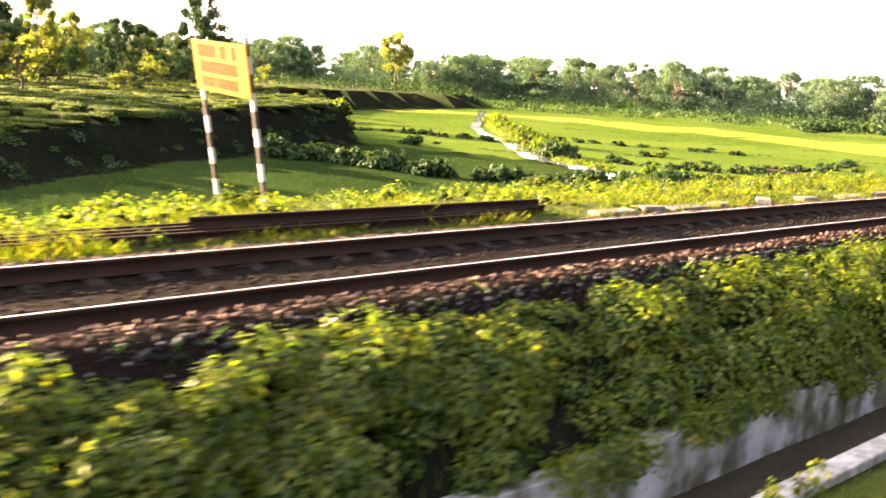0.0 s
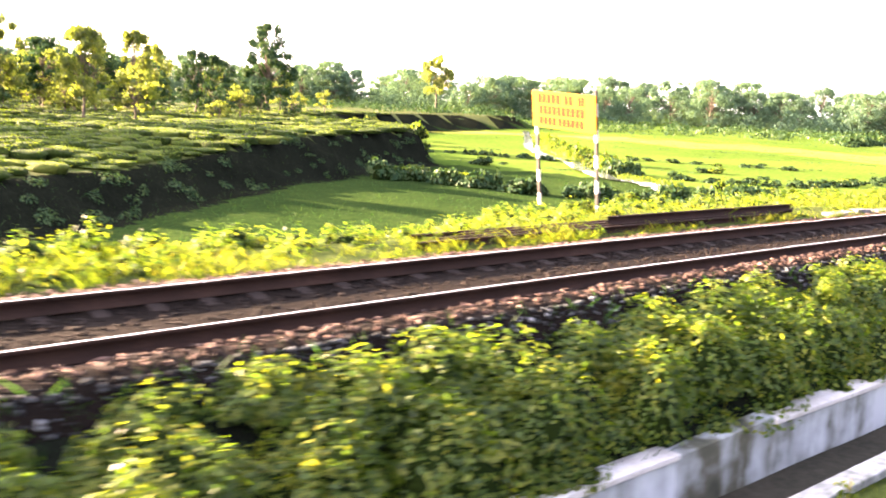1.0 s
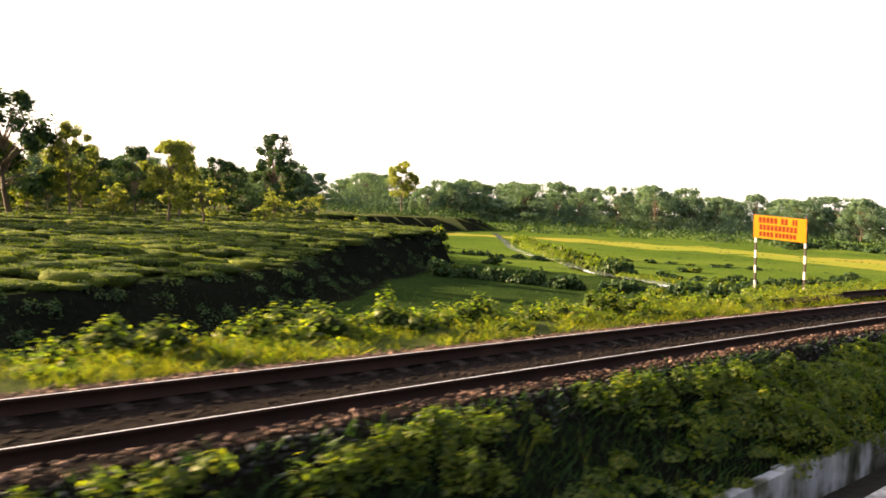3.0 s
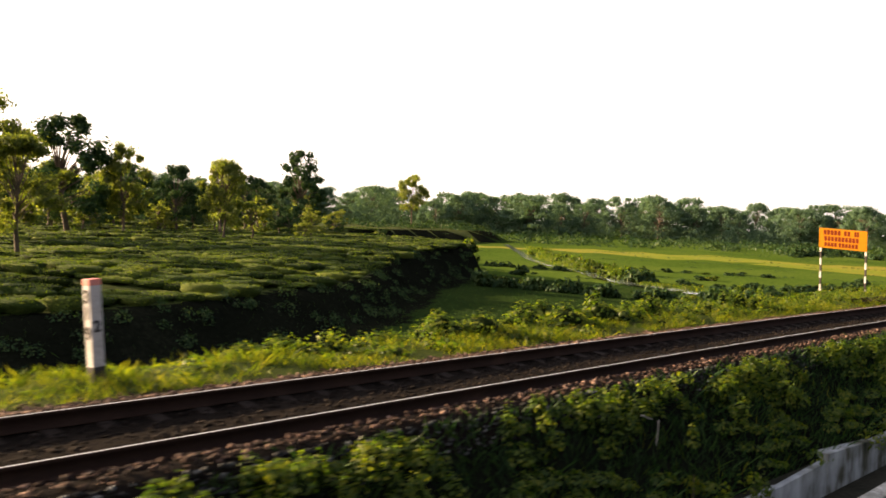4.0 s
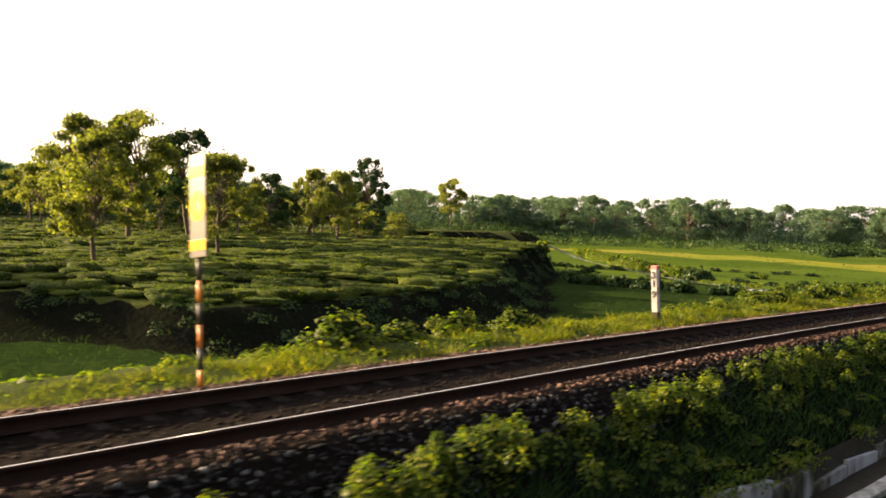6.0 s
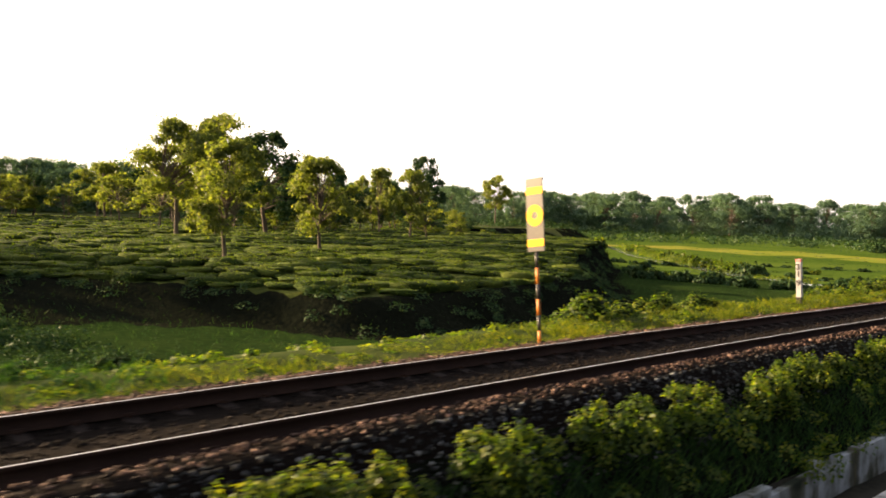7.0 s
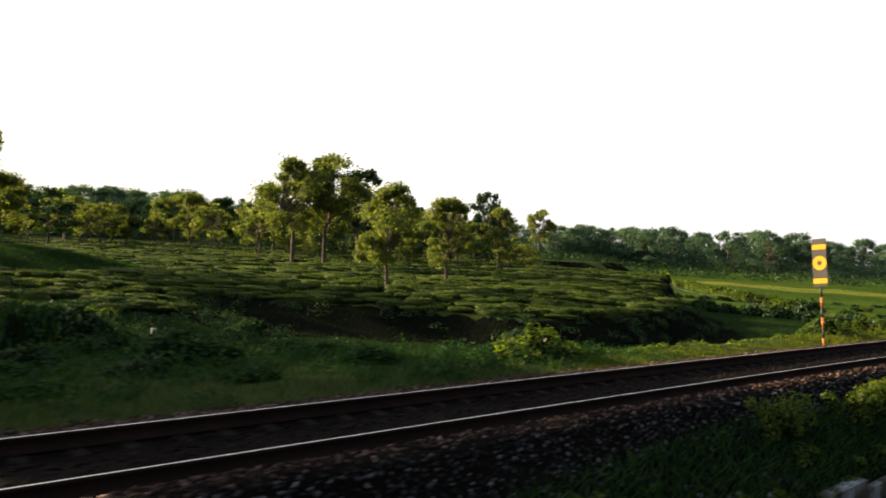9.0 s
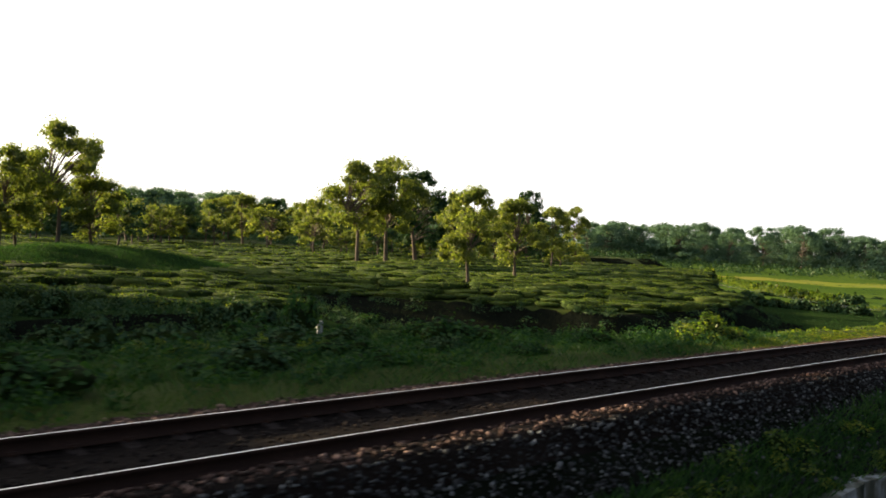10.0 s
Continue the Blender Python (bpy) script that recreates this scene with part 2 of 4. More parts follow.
ml.new(wv.outputs["Fac"], wb.inputs["Height"]), ml.new(wb.outputs["Normal"], mb.inputs["Normal"])
M_WATER = mw

# ---- building helpers ----
def at(s, off, z=0.0):
    """World place of a point s metres along the railway and off metres beyond its near rail."""
    a = s / R
    return np.stack(np.broadcast_arrays((R + off) * np.sin(a), (R + off) * np.cos(a) - R, z), -1)


def rail_pose(s, off, z, turn=0.0):
    x, y, z = at(s, off, z)
    return pose(x, y, z, 0, 0, -math.degrees(s / R) + turn)


def mesh(name, verts, faces, mats, index=None, smooth=False):
    """A mesh from arrays of places and of faces with one count of corners."""
    me = bpy.data.meshes.new(name)
    verts, faces = np.asarray(verts, np.float32), np.asarray(faces, np.int32)
    n, k = faces.shape
    me.vertices.add(len(verts)), me.loops.add(n * k), me.polygons.add(n)
    me.vertices.foreach_set("co", verts.ravel())
    me.loops.foreach_set("vertex_index", faces.ravel())
    me.polygons.foreach_set("loop_start", np.arange(0, n * k, k, dtype=np.int32))
    for m in mats if isinstance(mats, (list, tuple)) else [mats]:
        me.materials.append(m)
    if index is not None:
        me.polygons.foreach_set("material_index", np.asarray(index, np.int32))
    if smooth:
        me.polygons.foreach_set("use_smooth", np.ones(n, bool))
    me.update(calc_edges=True)
    me.validate()
    return me


def from_bm(name, bm, mats, smooth=False):
    me = bpy.data.meshes.new(name)
    bm.normal_update()
    bm.to_mesh(me)
    bm.free()
    for m in mats if isinstance(mats, (list, tuple)) else [mats]:
        me.materials.append(m)
    if smooth:
        for p in me.polygons:
            p.use_smooth = True
    return me


def part(name, data, parent, label="", m=None):
    ob = new(name, data)
    ob.parent = parent
    if m is not None:
        ob.matrix_basis = m
    if label:
        tagged(ob, label)
    return ob


def thing(name, label, category, m=None, group="", kind=""):
    ob = new(name)
    ob.empty_display_size = 0.2
    if m is not None:
        ob.matrix_basis = m
    return tagged(ob, label, category, group, kind)


def block(w, d, h, bevel=0.01, z0=0.0):
    """A box w x d x h standing on z0, with bevelled edges."""
    bm = bmesh.new()
    bmesh.ops.create_cube(bm, size=1)
    for v in bm.verts:
        v.co = (v.co.x * w, v.co.y * d, (v.co.z + 0.5) * h + z0)
    if bevel:
        bmesh.ops.bevel(bm, geom=bm.edges[:], offset=bevel, segments=2, affect="EDGES", profile=0.5)
    return bm


def tube(r0, r1, h, z0=0.0, seg=14):
    bm = bmesh.new()
    bmesh.ops.create_cone(bm, cap_ends=True, segments=seg, radius1=r0, radius2=r1, depth=h)
    for v in bm.verts:
        v.co.z += h / 2 + z0
    return bm


def smoothstep(x, a, b):
    t = np.clip((x - a) / (b - a), 0, 1)
    return t * t * (3 - 2 * t)


def wavy(x, y, f, seed=0):
    """Cheap smooth unevenness, about -1 to 1."""
    return (np.sin(x * f + seed) * np.cos(y * f * 1.3 + 2 * seed) + 0.6 * np.sin(x * f * 2.3 + y * f * 1.7 + seed * 5) + 0.4 * np.cos(y * f * 3.9 - x * f * 2.9 + seed)) / 2


# ---- the lie of the land ----
EDGE_S = [-600, -75, -50, -38, -31, -27, -24.5, -22, -20, -12, -5, 3, 13, 24, 35, 55, 69, 72.5, 76, 90, 120, 166, 172, 200, 400, 900]
EDGE_O = [45, 43, 46, 52, 54, 49, 43.5, 37, 33.8, 32.5, 35, 38, 44, 55, 66, 84, 96.5, 104, 160, 178, 205, 242, 300, 450, 700, 1500]
VAL_S = [-600, -60, -45, -30, -10, 20, 50, 80, 110]
VAL_Z = [-3.2, -3.4, -3.9, -4.7, -5.1, -5.4, -6.2, -7.5, -8.1]
SECT_O = [-700, -60, -20, -12.5, -11.6, -11.2, -6.9, -6.4, -5.2, -4.4, -3.84, -3.7, -2.38, -2.3, -2.0, -1.5, -1.0, -0.74, -0.56, -0.3, -0.16, 0.3, 1.45, 2.05, 2.35, 2.75, 3.5, 4.4, 5.6, 6.3]
SECT_Z = [-2.5, -1.5, -0.9, -0.75, -0.6, -0.24, -0.24, -0.6, -1.15, -1.42, -1.5, -2.08, -2.08, -1.5, -1.25, -0.88, -0.42, -0.15, -0.1, -0.11, -0.17, -0.2, -0.2, -0.185, -0.195, -0.24, -0.43, -0.58, -0.5, -0.56]


def terrace_lines(x, y):
    """Where the two low steps of the old terraces run, as distances beyond the near rail."""
    return 19.5 + 1.6 * wavy(x, y, 0.13, 7), 30 + 2.2 * wavy(x, y, 0.1, 8)


def mound(x, y):
    """A low grassy rise at the edge of the plateau."""
    return smoothstep(1 - np.hypot((x + 46) / 17, (y - 80) / 13), 0, 0.8)


def height(s, off):
    s, off = np.broadcast_arrays(np.asarray(s, float), np.asarray(off, float))
    p = at(s, off)
    x, y = p[..., 0], p[..., 1]
    near = np.interp(off, SECT_O, SECT_Z)
    shelf = 6.3 + 2.6 * smoothstep(s, 9, 15) + 5.5 * smoothstep(-s, 46, 60)
    valley = np.interp(s, VAL_S, VAL_Z) + 0.25 * wavy(x, y, 0.11, 1)
    d = np.hypot(x + 20, y + 8)
    plain = -8.2 + np.clip(d - 130, 0, None) * 0.0112
    plain = np.minimum(plain, -4.2)
    valley = np.where(s > 90, plain, np.maximum(valley, np.minimum(plain, valley)))
    edge = np.interp(s, EDGE_S, EDGE_O) + 1.2 * wavy(x, y, 0.16, 3)
    top = -2.35 + 0.25 * wavy(x, y, 0.05, 2) + 0.12 * wavy(x, y, 0.23, 4) + 1.0 * smoothstep(s, -20, -60) * smoothstep(off, 60, 110)
    top = top - 0.75 * (1 - smoothstep(off, edge, edge + 14)) * (1 - smoothstep(s, 20, 45))
    wide = 4.5 + 7 * smoothstep(-s, 22, 30) + 8.6 * smoothstep(-s, 34, 62)
    step_a, step_b = terrace_lines(x, y)
    valley = valley + smoothstep(-s, 43, 53) * (0.6 * smoothstep(off, step_a, step_a + 1.3) + 0.6 * smoothstep(off, step_b, step_b + 1.5))
    top = top + 1.6 * mound(x, y)
    land = valley + (np.maximum(top, valley) - valley) * smoothstep(off, edge - wide, edge)
    far = -0.56 - 0.05 * np.clip(off - 6.3, 0, 5)
    fall = 7.0 + 6.0 * smoothstep(s, 8, 16) + 6.0 * smoothstep(-s, 44, 58)
    way_down = np.clip((off - shelf) / fall, 0, 1)
    z = far + (land - far) * (0.55 * (1 - (1 - way_down) ** 2) + 0.45 * smoothstep(off, shelf, shelf + fall))
    rough = 0.05 * wavy(x, y, 1.1, 6) * smoothstep(off, 4.6, 6.0)
    return np.where(off < 6.3, near + 0.02 * wavy(x, y, 2.1, 5) * (np.abs(off - 0.87) > 2.2), z) + rough


def height_at(x, y):
    return float(height(math.atan2(x, y + R) * R, math.hypot(x, y + R) - R))


def spread(a, b, step, grow):
    out = [a]
    while out[-1] < b:
        out.append(out[-1] + step)
        step *= grow
    return out


g_off = sorted(set([round(v, 3) for v in SECT_O[2:]] + [-650, -450, -300, -180, -110, -60, -35] + [round(v, 2) for v in np.arange(-6.6, 7, 0.35)]
                   + [round(v, 2) for v in np.arange(7, 60, 0.8)] + [round(v, 1) for v in spread(61, 4200, 1.6, 1.045)]))
g_s = sorted([-v for v in spread(82, 2000, 2.5, 1.13)] + list(np.arange(-80, 60, 0.9)) + list(spread(60, 2080, 1.8, 1.045)))
so, oo = np.meshgrid(np.array(g_s), np.array(g_off), indexing="ij")
gv = at(so, oo, height(so, oo)).reshape(-1, 3)
ns, no = so.shape
i0 = (np.arange(ns - 1)[:, None] * no + np.arange(no - 1)[None]).ravel()
gf = np.stack([i0, i0 + no, i0 + no + 1, i0 + 1], 1)
cen = gv[gf].mean(1)
cs, co_ = so.reshape(-1)[gf].mean(1), oo.reshape(-1)[gf].mean(1)
cx, cy = cen[:, 0], cen[:, 1]
cd = np.hypot(cx + 20, cy + 8) + 9 * wavy(cx, cy, 0.03, 8)
edge_c = np.interp(cs, EDGE_S, EDGE_O)
zone = np.full(len(gf), 1)
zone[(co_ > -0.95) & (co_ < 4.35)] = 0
zone[(co_ > -11.6) & (co_ < -6.4)] = 0
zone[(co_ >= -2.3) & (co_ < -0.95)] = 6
zone[(co_ > -3.8) & (co_ < -2.3)] = 7
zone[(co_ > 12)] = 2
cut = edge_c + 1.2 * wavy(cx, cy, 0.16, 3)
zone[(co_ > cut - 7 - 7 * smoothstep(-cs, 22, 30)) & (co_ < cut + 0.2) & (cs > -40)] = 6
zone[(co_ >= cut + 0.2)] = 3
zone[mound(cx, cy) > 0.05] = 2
# the terrace risers take the same soil with shade in its colour
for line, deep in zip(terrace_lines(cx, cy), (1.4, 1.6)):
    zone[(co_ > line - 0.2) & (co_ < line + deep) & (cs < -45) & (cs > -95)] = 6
plain_c = (co_ > 12) & (co_ < edge_c - 11) & (cs > 40)
zone[plain_c & (cd > 138)] = 4
zone[plain_c & (cd > 244 + 22 * wavy(cx, cy, 0.02, 4))] = 5
zone[plain_c & (cd > 276 + 14 * wavy(cx, cy, 0.035, 6))] = 4
zone[plain_c & (cd > 330) & (cd < 420)] = 4
ground = new("ground", mesh("ground", gv, gf, [M_BALLAST, M_VERGE, M_VALLEY, M_TEA_GROUND, M_RICE, M_GOLD, M_SHADE_SOIL, M_DRAIN], zone, True))
tagged(ground, "grassy valley, tea plateau and green rice plain beside the railway", "ground", kind="structure")

# ---- railway track ----
def rail_section():
    """Half a flat-bottomed rail's outline from the top centre down, 172 mm high."""
    half = [(0.0, 0.0), (0.0095, -0.0003), (0.024, -0.0015), (0.031, -0.004), (0.035, -0.012), (0.036, -0.036), (0.012, -0.05), (0.0085, -0.09), (0.012, -0.14), (0.072, -0.162), (0.075, -0.172)]
    return half + [(-x, z) for x, z in half[:0:-1]]


def rail_mesh(name, s0, s1, off, z=0.0, mats=(M_RUST, M_SHINE), step=1.5, dirty=False):
    sec = rail_section()
    ss = np.arange(s0, s1 + 0.01, step)
    k = len(sec)
    v = np.concatenate([at(ss, off + y, z + h) for y, h in sec]).reshape(k, len(ss), 3).transpose(1, 0, 2).reshape(-1, 3)
    n = np.arange(len(ss) - 1)[:, None] * k
    j = np.arange(k)[None]
    f = np.stack([n + j, n + (j + 1) % k, n + k + (j + 1) % k, n + k + j], -1).reshape(-1, 4)
    top = np.tile(np.isin(np.arange(k), (0, k - 1)), len(ss) - 1)
    return mesh(name, v, f, list(mats), None if dirty else top.astype(int))


GAUGE = 1.745


def leaning(m, dx, dy, dz):
    """The pose m, tipped so that its upright points along (dx, dy, dz)."""
    tip = Vector((0, 0, 1)).rotation_difference(Vector((dx, dy, dz))).to_matrix().to_4x4()
    return Matrix.Translation(m.translation) @ tip @ Matrix.Translation(-m.translation) @ m


track = thing("railway_track", "railway track of shiny-topped rusty rails on concrete sleepers in ballast", "railway track")
rail_near = part("rail", rail_mesh("rail", -110, 200, 0.0), track, "rusty steel rail with a polished running surface")
rail_far = part("rail", rail_mesh("rail", -110, 200, GAUGE), track, "rusty steel rail with a polished running surface")


def sleeper_mesh():
    """A prestressed sleeper: waisted in the middle, with raised rail seats and sloping sides."""
    bm = bmesh.new()
    ys = [-1.375, -1.1, -0.98, -0.76, -0.45, 0.45, 0.76, 0.98, 1.1, 1.375]
    top = [-0.21, -0.19, -0.172, -0.172, -0.215, -0.215, -0.172, -0.172, -0.19, -0.21]
    rings = []
    for y, z in zip(ys, top):
        rings.append([bm.verts.new(c) for c in ((-0.13, y, -0.4), (-0.085, y, z), (0.085, y, z), (0.13, y, -0.4))])
    for a, b in zip(rings, rings[1:]):
        for i in range(3):
            bm.faces.new((a[i], a[i + 1], b[i + 1], b[i]))
    bm.faces.new(rings[0]), bm.faces.new(rings[-1][::-1])
    bmesh.ops.recalc_face_normals(bm, faces=bm.faces)
    return from_bm("sleeper", bm, M_SLEEPER)


sleeper_me = sleeper_mesh()
for n in range(235):
    s = -82 + 0.6 * n
    part("sleeper", sleeper_me, track, "", rail_pose(s, GAUGE / 2 + 0.012 * math.sin(n * 7.1), 0, 0.6 * math.sin(n * 3.3)))


def clip_mesh():
    """A spring clip: a bent bar on a small shoulder."""
    bm = block(0.05, 0.09, 0.03, 0.006, -0.17)
    b2 = block(0.11, 0.025, 0.022, 0.006, -0.145)
    tmp = bpy.data.meshes.new("clip_bar")
    b2.to_mesh(tmp)
    b2.free()
    bm.from_mesh(tmp)
    return from_bm("spring_clip", bm, M_RUST)


clip_me = clip_mesh()
for rail, off in ((rail_near, 0.0), (rail_far, GAUGE)):
    for n in range(70):
        for side in (-0.105, 0.105):
            part("spring_clip", clip_me, rail, "", rail_pose(-82 + 0.6 * (n + 12), off + side, 0))


# ---- ballast stones ----
def stones(name, s, off, size, lift=0.35, mat=M_STONE):
    """Loose angular stones at the given places, as one mesh."""
    n = len(s)
    base = np.array([(0.45, 0.4, 0.3), (-0.5, 0.35, 0.25), (-0.1, -0.55, 0.32), (0.1, 0.5, -0.3), (-0.4, -0.4, -0.3), (0.5, -0.3, -0.28)], float)
    fs = np.array([(0, 1, 2), (5, 4, 3), (0, 3, 1), (1, 3, 4), (1, 4, 2), (2, 4, 5), (2, 5, 0), (0, 5, 3)])
    v = base[None] * rng.uniform(0.65, 1.3, (n, 1, 3)) + rng.uniform(-0.17, 0.17, (n, 6, 3))
    a, b = rng.uniform(0, 6.28, n), rng.uniform(-0.9, 0.9, n)
    ca, sa, cb, sb = np.cos(a)[:, None], np.sin(a)[:, None], np.cos(b)[:, None], np.sin(b)[:, None]
    y, z = v[..., 1] * cb - v[..., 2] * sb, v[..., 1] * sb + v[..., 2] * cb
    x, y = v[..., 0] * ca - y * sa, v[..., 0] * sa + y * ca
    v = np.stack([x, y, z], -1) * size[:, None, None] + at(s, off, height(s, off) + size * lift)[:, None]
    f = (np.arange(n)[:, None, None] * 6 + fs[None]).reshape(-1, 3)
    return new(name, mesh(name, v.reshape(-1, 3), f, mat))


def veg_edge(s):
    """Where the plants on the near slope begin below the ballast."""
    return np.interp(s, [-80, -68, -60, -54, -48, -42, -38, -33, -28, -22, -5, 5, 40], [-1.75, -1.6, -1.3, -1.02, -1.28, -1.46, -1.28, -1.1, -0.92, -0.83, -0.78, -0.8, -0.82])


def strip(n, s0, s1, o0, o1):
    return rng.uniform(s0, s1, n), rng.uniform(o0, o1, n)


sizes = lambda n, a=0.024, b=0.06: rng.uniform(a, b, n)
for label, n, o0, o1 in (("grey crushed ballast stones on the sloping track shoulder", 40000, -1.8, -0.7),
                         ("ballast stones between the two rails, shade put into their dark colour", 16000, 0.1, 1.65),
                         ("grey-brown crushed stones on the outer ballast shoulder", 30000, 1.95, 4.55),
                         ("rust-dusted brown stones heaped along the shoulder crest", 9000, -0.66, -0.17)):
    s, o = strip(n, -80, 48, o0, o1)
    if o0 == -1.8:
        keep = (o > veg_edge(s) - rng.uniform(0, 0.3, n)) | (s < -69)
        s, o, n = s[keep], o[keep], int(keep.sum())
    tagged(stones("ballast_stones", s, o, sizes(n), 0.35 if o0 != 0.1 else 0.1, {0.1: M_SHADE_STONE, -1.8: M_STONE}.get(o0, M_CREST)), label, "ballast", kind="stuff")
s, o = strip(1500, -82, -54, -2.3, -1.6)
tagged(stones("scattered_stones", s, o, sizes(1500, 0.03, 0.09)), "loose grey stones scattered in thin grass below the ballast", "gravel", kind="stuff")

# ---- drain with its walls ----
wall = thing("retaining_wall", "stained grey-white concrete retaining wall of an open trackside drain", "retaining wall", kind="structure")
s = 46.0
n = 0
while s > -84:
    fresh = 0.2 < s <= 6.61 or 9.9 < s <= 11.71
    w = 1.6 if fresh else rng.uniform(1.5, 2.1)
    for start in (11.7, 6.6):
        if s > start + 0.01:
            w = min(w, s - start)
            break
    if w < 0.2:
        s -= w
        continue
    top = -1.45 if fresh else float(np.interp(s, [-60, -45, -37, -32, -29, -18, -15, -12, 6], [-1.45, -1.48, -1.5, -1.52, -1.78, -1.8, -1.6, -1.46, -1.42])) + rng.uniform(-0.07, 0.07)
    h = top + 2.6
    bm = block(w - 0.012, 0.24, h, 0.014, -2.6)
    for v in bm.verts:
        if v.co.z > -1.9 and not fresh:
            v.co.z += 0.05 * math.sin(v.co.x * 5 + n * 2.1) + 0.02 * math.sin(v.co.x * 17 + n)
        v.co.y += 0.02 * (v.co.z + 1.5)
    pan = part("wall_panel", from_bm("wall_panel", bm, M_WALL), wall, "clean pale concrete wall panel" if fresh else "", rail_pose(s - w / 2, -2.3 + rng.uniform(-0.015, 0.015), 0, rng.uniform(-0.4, 0.4)))
    if fresh:
        part("coping", from_bm("coping", block(w, 0.3, 0.07, 0.012, top), M_WHITE), pan, "pale concrete coping")
    s -= w
    n += 1
kerb = thing("drain_kerb", "whitish concrete kerb along the drain beside mown grass", "kerb", kind="structure")
for n in range(44):
    s = 46 - 3.0 * n
    bm = block(2.985, 0.24, 1.2, 0.018, -2.6)
    for v in bm.verts:
        if v.co.z > -1.6:
            v.co.z += 0.012 * math.sin(v.co.x * 4 + n) 
    part("kerb_block", from_bm("kerb_block", bm, M_CONCRETE), kerb, "", rail_pose(s - 1.5, -3.73 + rng.uniform(-0.01, 0.01), 0, rng.uniform(-0.2, 0.2)))

# ---- spare rails lying beside the line ----
for n, (s0, s1, off, z) in enumerate(((8.7, 20.8, 4.85, -0.4), (9.3, 21.6, 5.02, -0.385), (10.0, 22.0, 5.2, -0.37), (9.0, 16.0, 5.4, -0.36), (14.2, 21.8, 5.1, -0.22))):
    r = new("spare_rail", rail_mesh("spare_rail", s0, s1, off, z, (M_RUST,), 0.5, True))
    tagged(r, "old rusty brown rail lying in a heap on the grass verge", "rail", "heap of spare rails")

# ---- broken concrete beside the line ----
def slab_mesh(w, d, h):
    bm = block(w, d, h, 0.02)
    for v in bm.verts:
        v.co += Vector((0.03 * math.sin(9 * v.co.y + 5 * v.co.z), 0.025 * math.sin(7 * v.co.x), 0.012 * math.sin(11 * v.co.x + 6 * v.co.y)))
    return from_bm("slab", bm, M_SLAB)


slabs = [slab_mesh(1.3, 0.35, 0.14), slab_mesh(0.7, 0.4, 0.15), slab_mesh(0.45, 0.35, 0.18)]
for n, (s, o, k, turn) in enumerate(((23.6, 4.7, 0, 4), (25.1, 4.85, 1, -8), (26.2, 4.65, 0, 2), (27.7, 4.8, 1, 15), (29.6, 4.7, 2, 30), (31.8, 4.75, 1, -5), (34.2, 4.7, 0, 3), (36.4, 4.75, 0, -3), (38.6, 4.7, 0, 1), (40.6, 4.9, 2, 12), (41.0, 4.6, 2, 40))):
    x, y, z = at(s, o)
    slab = new("concrete_slab", slabs[k])
    slab.matrix_basis = rail_pose(s, o, float(height(s, o)) - 0.06, turn)
    tagged(slab, "broken pale concrete slab lying at the edge of the ballast", "concrete slab", "broken slabs beside the line")

# ---- short fence on the verge ----
fence = thing("fence", "short dark wooden fence of low posts on the grassy verge", "fence", pose(39.35, 8.3, height_at(39.35, 8.3) - 0.2))
for k in range(5):
    y = -0.9 + 0.45 * k
    part("post", from_bm("post", tube(0.055, 0.045, 0.95 + 0.06 * math.sin(k * 2.3), -0.2, 9), M_SLEEPER), fence, "", pose(0.32 * y, y, 0, 2 * math.sin(k), 2 * math.cos(k * 1.7), 0))
part("top_rail", from_bm("top_rail", block(0.05, 2.1, 0.06, 0.01, 0.66), M_SLEEPER), fence, "weathered top rail", pose(0.04, 0, 0, 0, 0, -17))

# ---- dry stalk on the slope ----
stalk = thing("dry_stalk", "pale bent dry stalk lying over the slope plants", "stalk", rail_pose(-17.2, -1.45, -0.86, 0))
part("stem", from_bm("stem", tube(0.012, 0.006, 0.5, -0.05, 6), M_WHITE), stalk, "", pose(0, 0, 0, 12, -18, 0))
part("leaf", from_bm("leaf", block(0.34, 0.05, 0.012, 0.004), M_WHITE), stalk, "pale dry leaf", pose(-0.24, 0.04, 0.44, 0, 18, 8))

# ---- kilometre post ----
km = thing("kilometre_post", "square white concrete kilometre post with red cap and black foot", "kilometre post", leaning(rail_pose(-22.15, 5.32, -0.5, 8), -0.09, 0.06, 1.4))
part("shaft", from_bm("shaft", block(0.2, 0.17, 1.27, 0.008, 0.22), M_WHITE), km)
part("foot", from_bm("foot", block(0.206, 0.176, 0.24, 0.006, 0.0), M_BLACK), km, "black painted foot")
part("cap", from_bm("cap", block(0.206, 0.176, 0.1, 0.008, 1.48), M_RED), km, "faded red painted top")


def lettering(text, size, mat):
    cu = bpy.data.curves.new("lettering", "FONT")
    cu.body, cu.size, cu.extrude, cu.align_x, cu.align_y = text, size, 0.002, "CENTER", "CENTER"
    cu.offset = 0.011
    tmp = bpy.data.objects.new("lettering", cu)
    me = bpy.data.meshes.new_from_object(tmp)
    bpy.data.objects.remove(tmp)
    me.materials.clear()
    me.materials.append(mat)
    return me


for text, z in (("3", 1.3), ("1", 1.05), ("9", 0.74)):
    part("numeral", lettering(text, 0.27, M_BLACK), km, "black painted numeral", pose(-0.1035, 0.0, z, 90, 0, -90))
part("numeral", lettering("2", 0.24, M_BLACK), km, "black painted numeral", pose(0.0, -0.0885, 0.85, 90, 0, 0))

